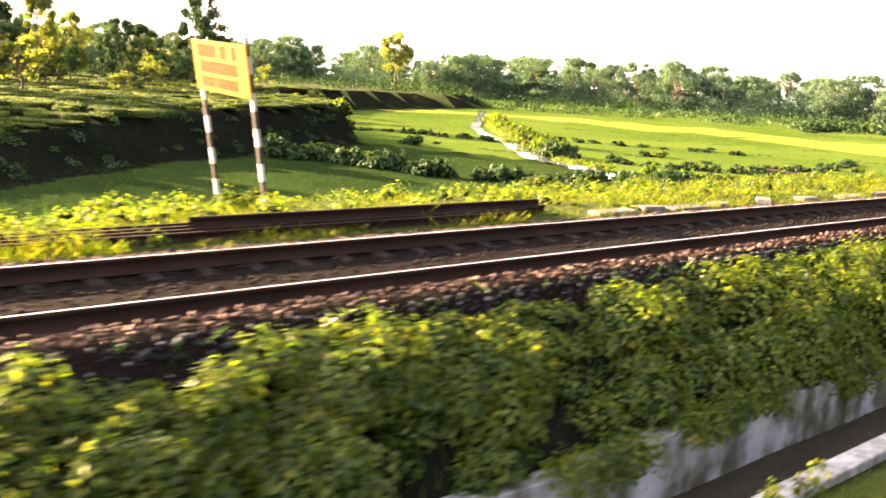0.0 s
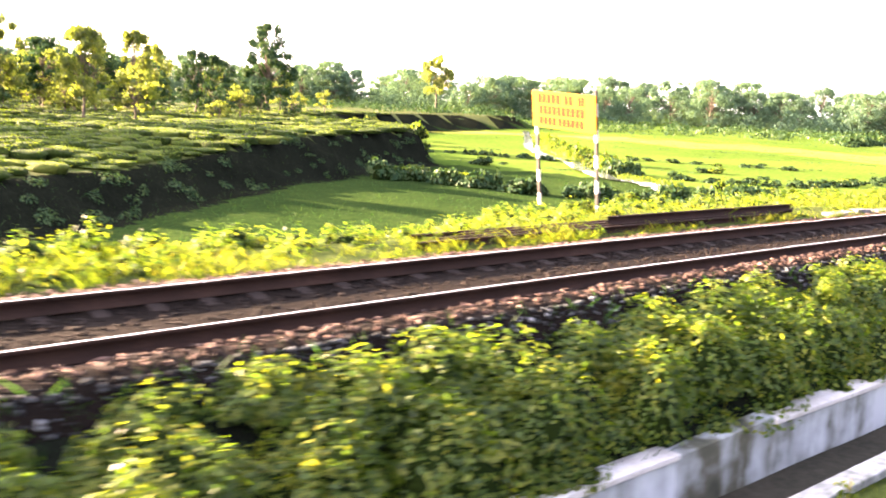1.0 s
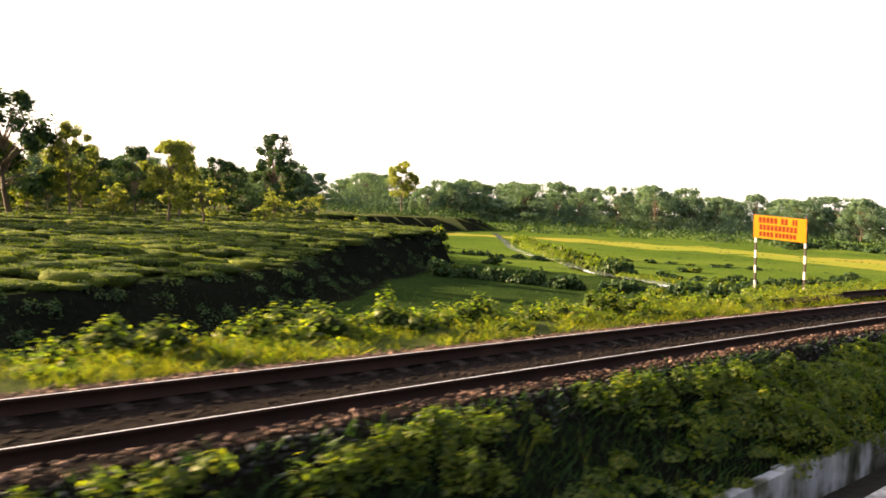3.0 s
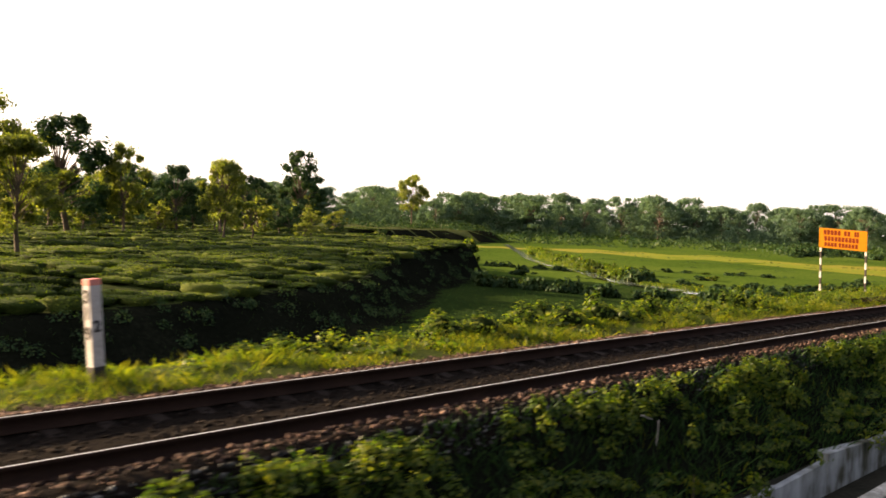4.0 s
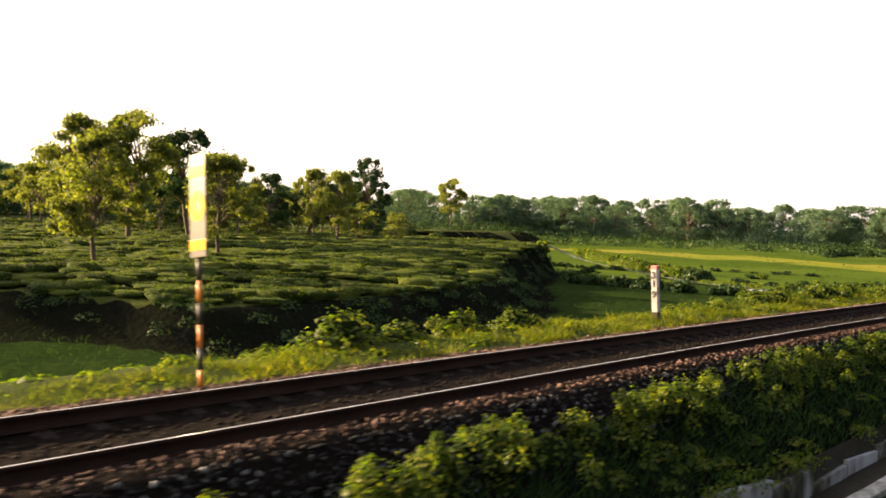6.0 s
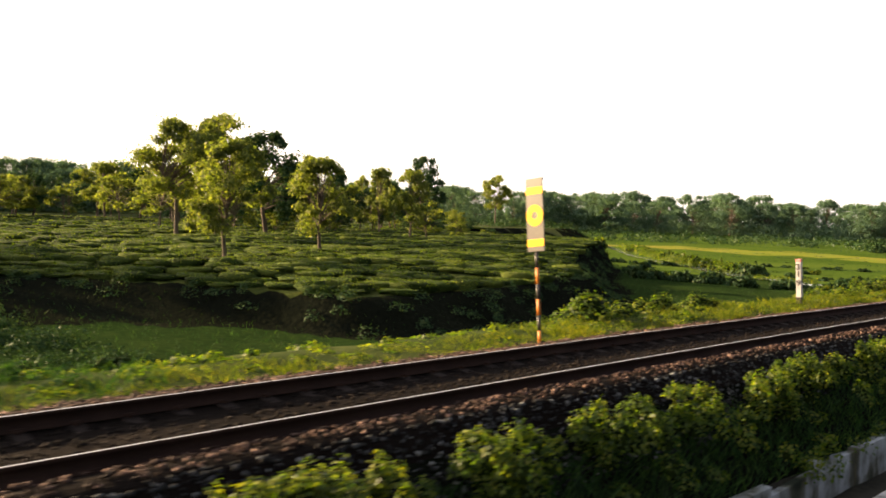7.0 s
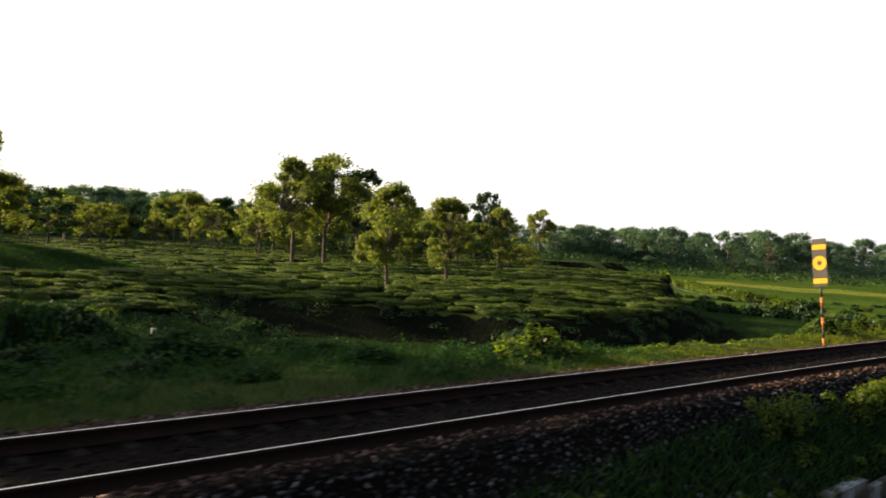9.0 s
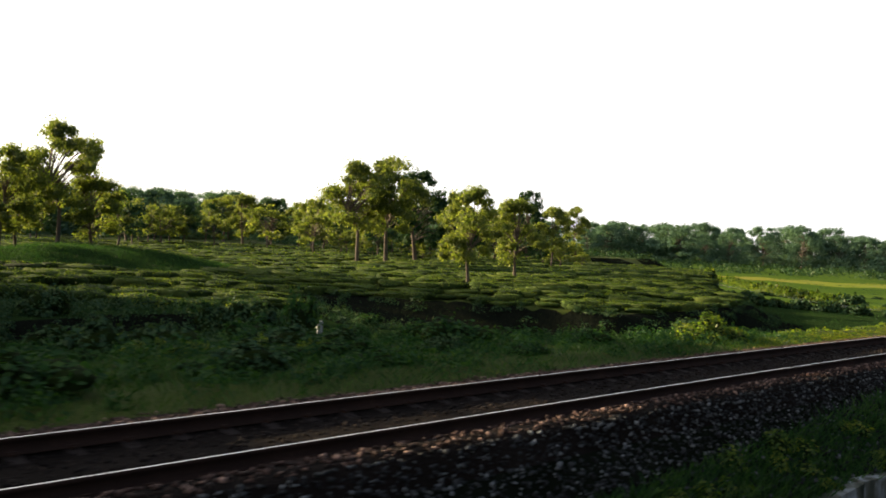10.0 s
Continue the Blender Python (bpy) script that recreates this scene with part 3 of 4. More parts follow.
# ---- signal warning board ----
wb_ = thing("warning_board", "tall dark board with yellow bars and ring on banded post", "warning board", leaning(rail_pose(-37.6, 4.38, -0.58, -3), 0.06, 0.42, 3.44))
bands = [0.0, 0.28, 0.62, 0.98, 1.32, 1.68, 2.02]
for n, (z0, z1) in enumerate(zip(bands, bands[1:])):
    part("post_band", from_bm("post_band", tube(0.038, 0.038, z1 - z0, z0), M_BLACK if n % 2 else M_ORANGE, True), wb_, "black painted band" if n % 2 else "orange painted band")
part("post_top", from_bm("post_top", tube(0.034, 0.034, 1.62, 2.02), M_BLACK, True), wb_, "", pose(0.05, 0, 0))
part("panel", from_bm("panel", block(0.03, 0.5, 1.65, 0.006, 2.04), M_PANEL), wb_)
for z in (2.15, 3.32):
    part("bar", from_bm("bar", block(0.006, 0.49, 0.17, 0.002, z), M_YELLOW), wb_, "yellow painted bar", pose(-0.0185, 0, 0))


def ring_mesh(r0, r1, depth, seg=40):
    bm = bmesh.new()
    loops = []
    for r, x in ((r0, 0), (r1, 0), (r1, -depth), (r0, -depth)):
        loops.append([bm.verts.new((x, r * math.cos(6.28318 * k / seg), r * math.sin(6.28318 * k / seg))) for k in range(seg)])
    for a, b in zip(loops, loops[1:] + loops[:1]):
        for k in range(seg):
            bm.faces.new((a[k], a[(k + 1) % seg], b[(k + 1) % seg], b[k]))
    bmesh.ops.recalc_face_normals(bm, faces=bm.faces)
    return from_bm("ring", bm, M_YELLOW)


part("ring", ring_mesh(0.085, 0.245, 0.006), wb_, "yellow painted ring", pose(-0.0155, 0, 2.85))

# ---- station warning sign ----
sign = thing("station_sign", "orange-yellow station sign board on two black-and-white banded posts", "station sign", leaning(pose(17.3, 8.8, -0.72, 0, 0, -3), -0.41, -0.08, 2.3))
for y, top in ((1.12, 3.28), (-1.12, 3.4)):
    z = 0.0
    n = 0
    while z < top - 0.01:
        z1 = min(z + 0.34, top)
        part("post_band", from_bm("post_band", block(0.075, 0.085, z1 - z, 0.004, z), M_BLACK if n % 2 else M_WHITE), sign, "black painted band" if n % 2 else "white painted band", pose(0, y, 0))
        z, n = z1, n + 1
board = part("board", from_bm("board", block(0.04, 2.38, 1.0, 0.008, 2.27), M_SIGN), sign, "orange-yellow painted board", pose(-0.062, 0, 0))
for z, tall, words in ((2.95, 0.25, ((0.535, 0.89), (-0.21, 0.34), (-0.675, 0.25))), (2.64, 0.24, ((0.07, 1.74),)), (2.36, 0.21, ((0.6, 0.68), (-0.275, 0.97)))):
    for y, w in words:
        n = max(2, int(w / 0.16))
        for k in range(n):
            part("letter_bar", from_bm("letter_bar", block(0.006, w / n * 0.8, tall, 0.002, z), M_INK), board, "", pose(-0.022, y + w / 2 - (k + 0.5) * w / n, 0))

# ---- white marker post on the slope ----
mp = thing("marker_post", "short white painted stone marker on the grassy slope", "marker post", pose(-51.9, 26.1, height_at(-51.9, 26.1)))
part("shaft", from_bm("shaft", block(0.26, 0.2, 1.1, 0.02, -0.1), M_CONCRETE), mp)

# ---- river ----
def ribbon(name, pts, widths, z):
    p = np.array(pts, float)
    t = np.linspace(0, len(p) - 1, 6 * len(p))
    c = np.stack([np.interp(t, range(len(p)), p[:, k]) for k in (0, 1)], 1)
    w = np.interp(t, range(len(p)), widths)[:, None] * (1 + 0.12 * np.sin(t * 9)[:, None])
    d = np.gradient(c, axis=0)
    nrm = np.stack([-d[:, 1], d[:, 0]], 1) / np.linalg.norm(d, axis=1)[:, None]
    lie = np.array([max(height_at(x + a, y + b) for a in (-4, 0, 4) for b in (-4, 0, 4)) for x, y in c]) + z
    v = np.concatenate([np.c_[c + nrm * w / 2, lie], np.c_[c - nrm * w / 2, lie]])
    k = np.arange(len(c) - 1)
    return mesh(name, v, np.stack([k, k + 1, k + 1 + len(c), k + len(c)], 1), M_WATER, None, True)


RIVER = [(200, 190), (160.5, 150), (140, 130), (126.5, 113.6), (123, 107), (116.5, 96.3), (104, 82), (96, 70), (94, 63.5), (90, 57), (83, 51)]
river = new("river", ribbon("river", RIVER, [2, 2, 2.2, 2.2, 2.4, 2.8, 3.2, 3.0, 3.2, 4.2, 2.6], 0.04))
tagged(river, "narrow pale river winding between green fields", "river", kind="structure")

# ---- foliage ----
def leaf_quads(c, nrm, size, long=1.0):
    """Pointed, slightly folded leaves at places c, facing nrm, as arrays of places and faces."""
    n = len(c)
    ref = rng.normal(size=(n, 3))
    u = np.cross(nrm, ref)
    u /= np.linalg.norm(u, axis=1)[:, None] + 1e-9
    w = np.cross(nrm, u)
    L, W = (size * long)[:, None], (size * 0.62)[:, None]
    v = np.stack([c - u * L * 0.5, c + w * W * 0.5 + nrm * W * 0.16, c + u * L * 0.5, c - w * W * 0.5 + nrm * W * 0.16], 1)
    return v.reshape(-1, 3), np.arange(4 * n).reshape(n, 4)


def dome_leaves(cx, cy, cz, r, h, per, size, up=0.35, shell=0.45):
    """Leaves over the shells of many domes (centres, radii, heights)."""
    n = len(cx)
    d = rng.normal(size=(n * per, 3))
    d[:, 2] = np.abs(d[:, 2])
    d /= np.linalg.norm(d, axis=1)[:, None]
    i = np.repeat(np.arange(n), per)
    k = rng.uniform(shell, 1.0, n * per) ** 0.5
    ph = rng.uniform(0, 6.28, n)[i]
    lump = 1 + 0.22 * np.sin(4 * np.arctan2(d[:, 1], d[:, 0]) + ph) * np.cos(3 * d[:, 2] + ph)
    c = np.stack([cx[i] + d[:, 0] * r[i] * k * lump, cy[i] + d[:, 1] * r[i] * k * lump, cz[i] + d[:, 2] * h[i] * k * lump], 1)
    nr = d + rng.normal(size=d.shape) * 0.5 + (0, 0, up)
    nr /= np.linalg.norm(nr, axis=1)[:, None]
    return c, nr, rng.uniform(0.6, 1.35, n * per) * size


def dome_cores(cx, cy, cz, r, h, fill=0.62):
    """The dense, light-tight inside of bushes: a rough dome each, inner shade in its colour."""
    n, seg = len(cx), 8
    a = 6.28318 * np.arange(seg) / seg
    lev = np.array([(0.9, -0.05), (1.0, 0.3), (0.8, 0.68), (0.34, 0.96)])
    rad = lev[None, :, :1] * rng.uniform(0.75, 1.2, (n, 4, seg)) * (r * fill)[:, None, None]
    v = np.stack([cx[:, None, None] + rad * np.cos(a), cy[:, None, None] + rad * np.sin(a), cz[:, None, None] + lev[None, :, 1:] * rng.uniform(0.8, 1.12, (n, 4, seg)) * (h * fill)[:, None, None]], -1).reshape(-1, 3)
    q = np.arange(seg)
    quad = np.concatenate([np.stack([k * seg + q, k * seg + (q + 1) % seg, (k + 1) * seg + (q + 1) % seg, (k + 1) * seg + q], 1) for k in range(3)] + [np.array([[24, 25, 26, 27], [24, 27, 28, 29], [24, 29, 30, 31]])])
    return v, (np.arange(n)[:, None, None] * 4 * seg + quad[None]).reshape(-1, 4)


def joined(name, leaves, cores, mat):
    """Leaves and the dense, shade-coloured insides behind them, as one mesh of two materials."""
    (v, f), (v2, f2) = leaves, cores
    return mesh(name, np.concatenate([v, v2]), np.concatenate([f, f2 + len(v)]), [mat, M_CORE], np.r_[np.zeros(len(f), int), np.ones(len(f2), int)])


def stuff(name, label, category, chunks, mat, cores=None):
    vs, fs, b = [], [], 0
    for v, f in chunks:
        vs.append(v), fs.append(f + b)
        b += len(v)
    leaves = np.concatenate(vs), np.concatenate(fs)
    me = mesh(name, *leaves, mat) if cores is None else joined(name, leaves, cores, mat)
    return tagged(new(name, me), label, category, kind="stuff")


def domes_on(s, off, r, h, per, size, sink=0.05):
    p = at(s, off, height(s, off) - sink)
    return leaf_quads(*dome_leaves(p[:, 0], p[:, 1], p[:, 2], r, h, per, size))


def blades(s, off, h, lean=0.5):
    """Grass: narrow bent blades, two faces each."""
    n = len(s)
    p = at(s, off, height(s, off) - 0.02)
    a = rng.uniform(0, 6.28, n)
    side = np.stack([np.cos(a), np.sin(a), 0 * a], 1) * (0.005 + 0.012 * h)[:, None]
    tilt = rng.normal(size=(n, 3)) * lean
    tilt[:, 2] = 0
    up = np.array([0, 0, 1.0]) * h[:, None]
    v = np.stack([p - side, p + side, p + side * 0.6 + up * 0.62 + tilt * h[:, None] * 0.58, p + up * 0.95 + tilt * h[:, None]], 1)
    return v.reshape(-1, 3), np.arange(4 * n).reshape(n, 4)


# undergrowth on the slope between ballast and drain: low plants, and rounded shrubs standing in them
n = 1500
s = rng.uniform(-80, 46, n)
lush = np.interp(s, [-80, -70, -62, -48, -25, -8, -2, 46], [0.1, 0.25, 0.4, 0.5, 0.6, 0.8, 1.0, 1.0])
keep = rng.uniform(0, 1, n) < 0.15 + 0.85 * lush ** 1.3
s, lush = s[keep], lush[keep]
u = rng.uniform(0, 1, len(s)) ** np.where(s < -8, 1.5, 1.0)
keep = (s > -7) | (rng.uniform(0, 1, len(s)) < 0.2 + 0.45 * smoothstep(u, 0.25, 0.6))
s, lush, u = s[keep], lush[keep], u[keep]
o = veg_edge(s) - 0.05 + (-2.12 - veg_edge(s)) * u
r = rng.uniform(0.2, 0.42, len(s)) * (0.5 + 0.5 * lush)
base = np.maximum(height(s, o), -1.5)
h = np.clip((-0.5 - 0.72 * u - base) * lush * rng.uniform(0.3, 1.0, len(s)), 0, 1.1) * np.where(s < -6, np.clip(1.5 - 1.9 * u, 0.1, 1.3), 1) + rng.uniform(0.1, 0.24, len(s)) * np.where(s < -6, 1.25 - u, 1)
# the shrubs
k = 290
s2 = rng.uniform(-7, 46, k)
u2 = rng.uniform(0, 1, k) ** 0.8
o2 = veg_edge(s2) - 0.12 + (-2.02 - veg_edge(s2)) * u2
base2 = np.maximum(height(s2, o2), -1.5)
r2 = rng.uniform(0.26, 0.6, k)
h2 = np.clip((-0.02 - 0.5 * u2 - base2) * rng.uniform(0.55, 1.25, k), 0.25, 1.4) * np.interp(s2, [-7, -2, 3], [0.5, 0.8, 1.0])
s, o, base, r, h = np.r_[s, s2], np.r_[o, o2], np.r_[base, base2], np.r_[r, r2], np.r_[h, h2]
p = at(s, o, base - 0.05)
near = s > -12
lv = []
for pick, per, size in ((near, 230, 0.072), (~near, 150, 0.07)):
    lv.append(dome_leaves(p[pick, 0], p[pick, 1], p[pick, 2], r[pick], h[pick], per, size, 0.6, 0.72))
lv.append(dome_leaves(p[-len(r2):, 0], p[-len(r2):, 1], p[-len(r2):, 2], r2 * 1.05, h2 * 1.05, 400, 0.078, 0.5, 0.78))
c, nr, sz = (np.concatenate(q) for q in zip(*lv))
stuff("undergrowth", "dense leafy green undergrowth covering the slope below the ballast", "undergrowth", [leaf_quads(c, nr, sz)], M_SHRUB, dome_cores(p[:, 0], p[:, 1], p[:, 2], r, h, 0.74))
# plants fringing the ballast, and taller weeds standing apart further down
n = 1350
s = rng.uniform(-54, -4, n)
low = rng.uniform(0, 1, n) < 0.28
o = np.where(low, veg_edge(s) - 0.45 - 0.75 * rng.uniform(0, 1, n), veg_edge(s) - 0.5 * rng.uniform(0, 1, n) ** 1.5)
keep = wavy(s, o * 0.8, 1.25, 2) + 0.6 * wavy(s, o, 2.9, 5) + rng.normal(size=n) * 0.12 > np.where(low, 0.42, -0.1)
keep &= (~low) | (s > -44)
s, o, low = s[keep], o[keep], low[keep]
n = len(s)
base = height(s, o)
p = at(s, o, base - 0.03)
r = np.where(low, rng.uniform(0.08, 0.18, n), rng.uniform(0.08, 0.22, n))
h = np.clip(np.where(low, rng.uniform(-0.52, -0.2, n), rng.uniform(-0.45, 0.06, n)) - base, 0.1, 0.95)
bushy = np.minimum(h, rng.uniform(0.16, 0.42, n))
p[:, 2] += h - bushy
h = bushy
c, nr, sz = dome_leaves(p[:, 0], p[:, 1], p[:, 2], r, h, 80, 0.062, 0.6, 0.4)
stuff("fringe_plants", "sunlit leafy plants fringing the foot of the ballast", "weeds", [leaf_quads(c, nr, sz)], M_SHRUB, dome_cores(p[:, 0], p[:, 1], p[:, 2], r, h, 0.5))
n = 52000
s = np.r_[rng.uniform(-80, 40, 13000), -70 + 66 * rng.uniform(0, 1, n - 13000) ** 1.9]
o = veg_edge(s) + 0.05 + (-2.35 - veg_edge(s)) * rng.uniform(0, 1, n)
stuff("slope_grass", "thin grass growing between the leafy plants on the slope", "grass", [blades(s, o, rng.uniform(0.06, 0.26, n))], M_SHADE_GRASS)
n = 1500
s = rng.uniform(-26, 42, n)
s = s[wavy(s, s * 0, 2.3, 3) + rng.normal(size=n) * 0.3 > -0.1]
n = len(s)
o = veg_edge(s) + (-2.2 - veg_edge(s)) * rng.uniform(0.3, 1, n)
stuff("tall_grass", "tall thin grass stalks standing in the undergrowth", "grass", [blades(s, o, rng.uniform(0.2, 0.5, n) * np.interp(s, [-26, -8, 0], [0.45, 0.8, 1]), 0.3)], M_GRASS)
n = 16000
s, o = strip(n, -80, 30, -6.3, -3.87)
stuff("trackside_grass", "short mown green grass beside the drain kerb", "grass", [blades(s, o, rng.uniform(0.05, 0.16, n))], M_GRASS)

# creepers hanging over the drain wall
s = np.r_[rng.uniform(-40, 44, 260), rng.uniform(12, 34, 420)]
bare = ((s > 0.4) & (s < 6.7)) | ((s > 9.8) & (s < 11.8))
s = s[(wavy(s, s * 0, 0.9, 2) > -0.1) & ~bare]
p = at(s, -2.3 - rng.uniform(0, 0.14, len(s)), -1.42)
c, nr, sz = dome_leaves(p[:, 0], p[:, 1], p[:, 2], rng.uniform(0.12, 0.28, len(s)), rng.uniform(0.12, 0.34, len(s)), 70, 0.07)
ragged = np.repeat(np.clip(0.3 + 0.5 * wavy(s, s * 0, 1.4, 6), 0.04, 0.75), 70)
drop = rng.uniform(0, 1, len(c)) ** 1.8 * 0.6 * ragged
c[:, 2] -= drop
c[:, 1] -= np.where(drop > 0.05, 0.08, 0.0)
stuff("creepers", "green creepers hanging over the top of the drain wall", "creepers", [leaf_quads(c, nr, sz)], M_SHRUB)
# a few taller weeds by the kerb
for s_, o_ in ((15.0, -4.1), (15.7, -4.0), (6.8, -4.1), (-17.5, -2.2)):
    x, y, z = at(s_, o_)
    weed = thing("weed", "small yellow-green weed growing beside the drain kerb", "weed", Matrix.Translation((x, y, height_at(x, y))), "weeds by the kerb")
    cw, nw, sw = dome_leaves(np.zeros(5) + rng.uniform(-0.08, 0.08, 5), rng.uniform(-0.08, 0.08, 5), rng.uniform(0.1, 0.4, 5), np.full(5, 0.1), np.full(5, 0.14), 26, 0.06)
    part("leaves", mesh("weed_leaves", *leaf_quads(cw, nw, sw), M_GRASS), weed)
    part("stem", from_bm("stem", tube(0.012, 0.005, 0.45, -0.05, 6), M_BARK), weed)

# grass and low plants of the far verge
n = 105000
s = rng.uniform(-80, 60, n)
o = 4.3 + rng.uniform(0, 1, n) ** 1.2 * (2.1 - 0.9 * smoothstep(-s, 33, 40) + 2.4 * smoothstep(s, 12, 17))
keep = wavy(s, o, 1.7, 3) + 0.7 * wavy(s, o, 0.5, 1) + rng.normal(size=n) * 0.2 + 1.2 * smoothstep(s, -56, -48) > 1.1
s, o = s[keep], o[keep]
n = len(s)
stuff("verge_grass", "sunlit yellow-green grass along the far edge of the ballast", "grass", [blades(s, o, rng.uniform(0.06, 0.34, n) * (0.8 + 0.4 * wavy(s, o, 0.8, 2)) * np.interp(s, [-80, -60, -50, -38, -30, 60], [0.4, 0.4, 0.5, 0.6, 1, 1]))], M_GRASS)
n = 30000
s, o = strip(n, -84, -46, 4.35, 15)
stuff("shaded_grass", "grass on the tree-shaded slope, shade put into its dark green", "grass", [blades(s, o, rng.uniform(0.08, 0.3, n))], M_SHADE_GRASS)
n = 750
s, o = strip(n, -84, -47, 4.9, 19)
stuff("slope_plants", "weeds and low plants on the shaded slope, shade put into their dark green", "weeds", [domes_on(s, o, rng.uniform(0.2, 0.55, n), rng.uniform(0.15, 0.6, n), 80, 0.1)], M_SHADE_GRASS)
n = 2100
s = rng.uniform(-52, 70, n)
o = 4.9 + rng.uniform(0, 1, n) * (2.4 + 4 * smoothstep(s, 12, 17) + 11 * smoothstep(-s, 50, 62))
tall = np.interp(s, [-80, -48, -38, -30, -26, -21, -17, -8, 0, 10, 70], [0.6, 0.4, 0.3, 0.8, 0.5, 0.3, 0.9, 1.0, 1.3, 0.8, 0.8]) * np.where(o > 5.9, 1, 0.55)
keep = rng.uniform(0, 1, n) < 0.3 + 0.6 * tall
s, o, tall = s[keep], o[keep], tall[keep]
r, h = rng.uniform(0.16, 0.45, len(s)), rng.uniform(0.2, 0.6, len(s)) * tall
p = at(s, o, height(s, o) - 0.05)
stuff("verge_plants", "yellow-green weeds and low shrubs on the embankment verge", "weeds", [domes_on(s, o, r, h, 70, 0.09)], M_SHRUB, dome_cores(p[:, 0], p[:, 1], p[:, 2], r, h, 0.5))

# rough grass and scrub down in the valley
n = 50000
s, o = rng.uniform(-90, 110, n), 8 + 70 * rng.uniform(0, 1, n) ** 1.4
keep = o < np.interp(s, EDGE_S, EDGE_O) + 2
stuff("valley_grass", "rough dark green grass on the valley floor", "grass", [blades(s[keep], o[keep], rng.uniform(0.12, 0.36, keep.sum()))], M_SHADE_GRASS)


def bush_meshes(count, per, size, mat, seed_r=(0.5, 0.9)):
    out = []
    for k in range(count):
        m = 13
        a = rng.uniform(0, 6.28, m)
        rad = rng.uniform(0.0, 0.6, m)
        cx, cy, cz, r, h = np.cos(a) * rad * 1.25, np.sin(a) * rad * 1.25, rng.uniform(-0.08, 0.45, m), rng.uniform(0.22, 0.52, m), rng.uniform(0.3, 0.75, m)
        c, nr, sz = dome_leaves(cx, cy, cz, r, h, per // m, size)
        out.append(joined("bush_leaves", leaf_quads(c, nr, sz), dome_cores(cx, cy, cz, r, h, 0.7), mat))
    return out


stem_me = from_bm("stem", tube(0.05, 0.015, 0.6, -0.15, 7), M_BARK)


def bush(name, label, me, x, y, size, tall, group="", sink=0.05):
    b = thing(name, label, "bush", Matrix.Translation((x, y, height_at(x, y) - sink)) @ Matrix.Rotation(rng.uniform(0, 6.28), 4, "Z") @ Matrix.Diagonal((size, size, tall, 1)), group)
    part("stem", stem_me, b)
    part("leaves", me, b)
    return b


NEAR_BUSH = bush_meshes(3, 1500, 0.12, M_SHRUB)
MID_BUSH = bush_meshes(4, 420, 0.26, M_SHRUB)
DARK_BUSH = bush_meshes(3, 360, 0.28, M_DARKTREE)
SLOPE_BUSH = bush_meshes(2, 950, 0.14, M_DARKTREE) + bush_meshes(2, 950, 0.14, M_SHADE_GRASS)

for s, o, size, tall in ((-50.4, 6.3, 1.15, 0.9), (-49.6, 6.6, 1.0, 0.75), (-51.3, 6.2, 0.8, 0.6)):
    x, y, z = at(s, o)
    bush("roadside_bush", "bushy sunlit green shrub on the embankment verge", NEAR_BUSH[0], x, y, size, tall, "shrubs on the verge")
for s, o, size, tall in ((-33.2, 6.45, 1.1, 0.95), (-31.2, 6.4, 1.1, 0.85), (-29.3, 6.4, 0.9, 0.75), (-27.4, 6.3, 0.7, 0.6), (-12.6, 6.4, 1.0, 0.95), (-10.4, 6.45, 0.9, 1.0), (-7.2, 6.4, 1.0, 1.05), (-4.2, 6.4, 0.9, 0.95), (-2.6, 6.35, 0.8, 0.9), (0.6, 6.4, 0.8, 0.9), (-34.6, 6.6, 0.7, 0.6), (-17.8, 6.55, 0.9, 0.65), (-15.2, 6.55, 1.0, 0.65), (-8.6, 6.55, 1.3, 0.9), (-5.8, 6.55, 1.1, 0.8), (-1.4, 6.5, 0.7, 0.5), (2.3, 6.5, 0.7, 0.95), (3.4, 6.6, 0.6, 1.0), (4.5, 6.7, 0.75, 1.0), (5.9, 6.6, 0.7, 0.95), (20, 9.6, 0.8, 0.6), (23, 10.5, 1.1, 0.6), (16.8, 8.4, 0.6, 0.5), (17.2, 10.4, 0.7, 0.5), (7.3, 9.9, 0.6, 2.3), (6.2, 9.8, 0.55, 1.7), (5.2, 9.9, 0.6, 2.0), (3.9, 9.7, 0.7, 1.5), (8.6, 9.9, 0.8, 1.4)):
    x, y, z = at(s, o)
    bush("verge_shrub", "leafy yellow-green shrub beside the railway", NEAR_BUSH[int(rng.integers(3))], x, y, size * rng.uniform(0.85, 1.15), tall * rng.uniform(0.6, 0.95), "shrubs on the verge")

# hedges and bushes of the plain, along field edges
river_x, river_y = (np.interp(np.linspace(0, 10, 80), range(11), [q[k] for q in RIVER]) for k in (0, 1))


def hedge(pts, step, size, tall, meshes, label):
    p = np.array(pts, float)
    seg = np.hypot(*np.diff(p, axis=0).T)
    t = np.r_[0, np.cumsum(seg)]
    for d in np.arange(0, t[-1], step):
        x, y = np.interp(d, t, p[:, 0]) + rng.uniform(-1, 1) * size * 0.7, np.interp(d, t, p[:, 1]) + rng.uniform(-1, 1) * size * 0.7
        k = rng.uniform(0.6, 1.25)
        bush("field_bush", label, meshes[int(rng.integers(len(meshes)))], x, y, size * k, tall * k * rng.uniform(0.8, 1.2), "bushes along the field edges")


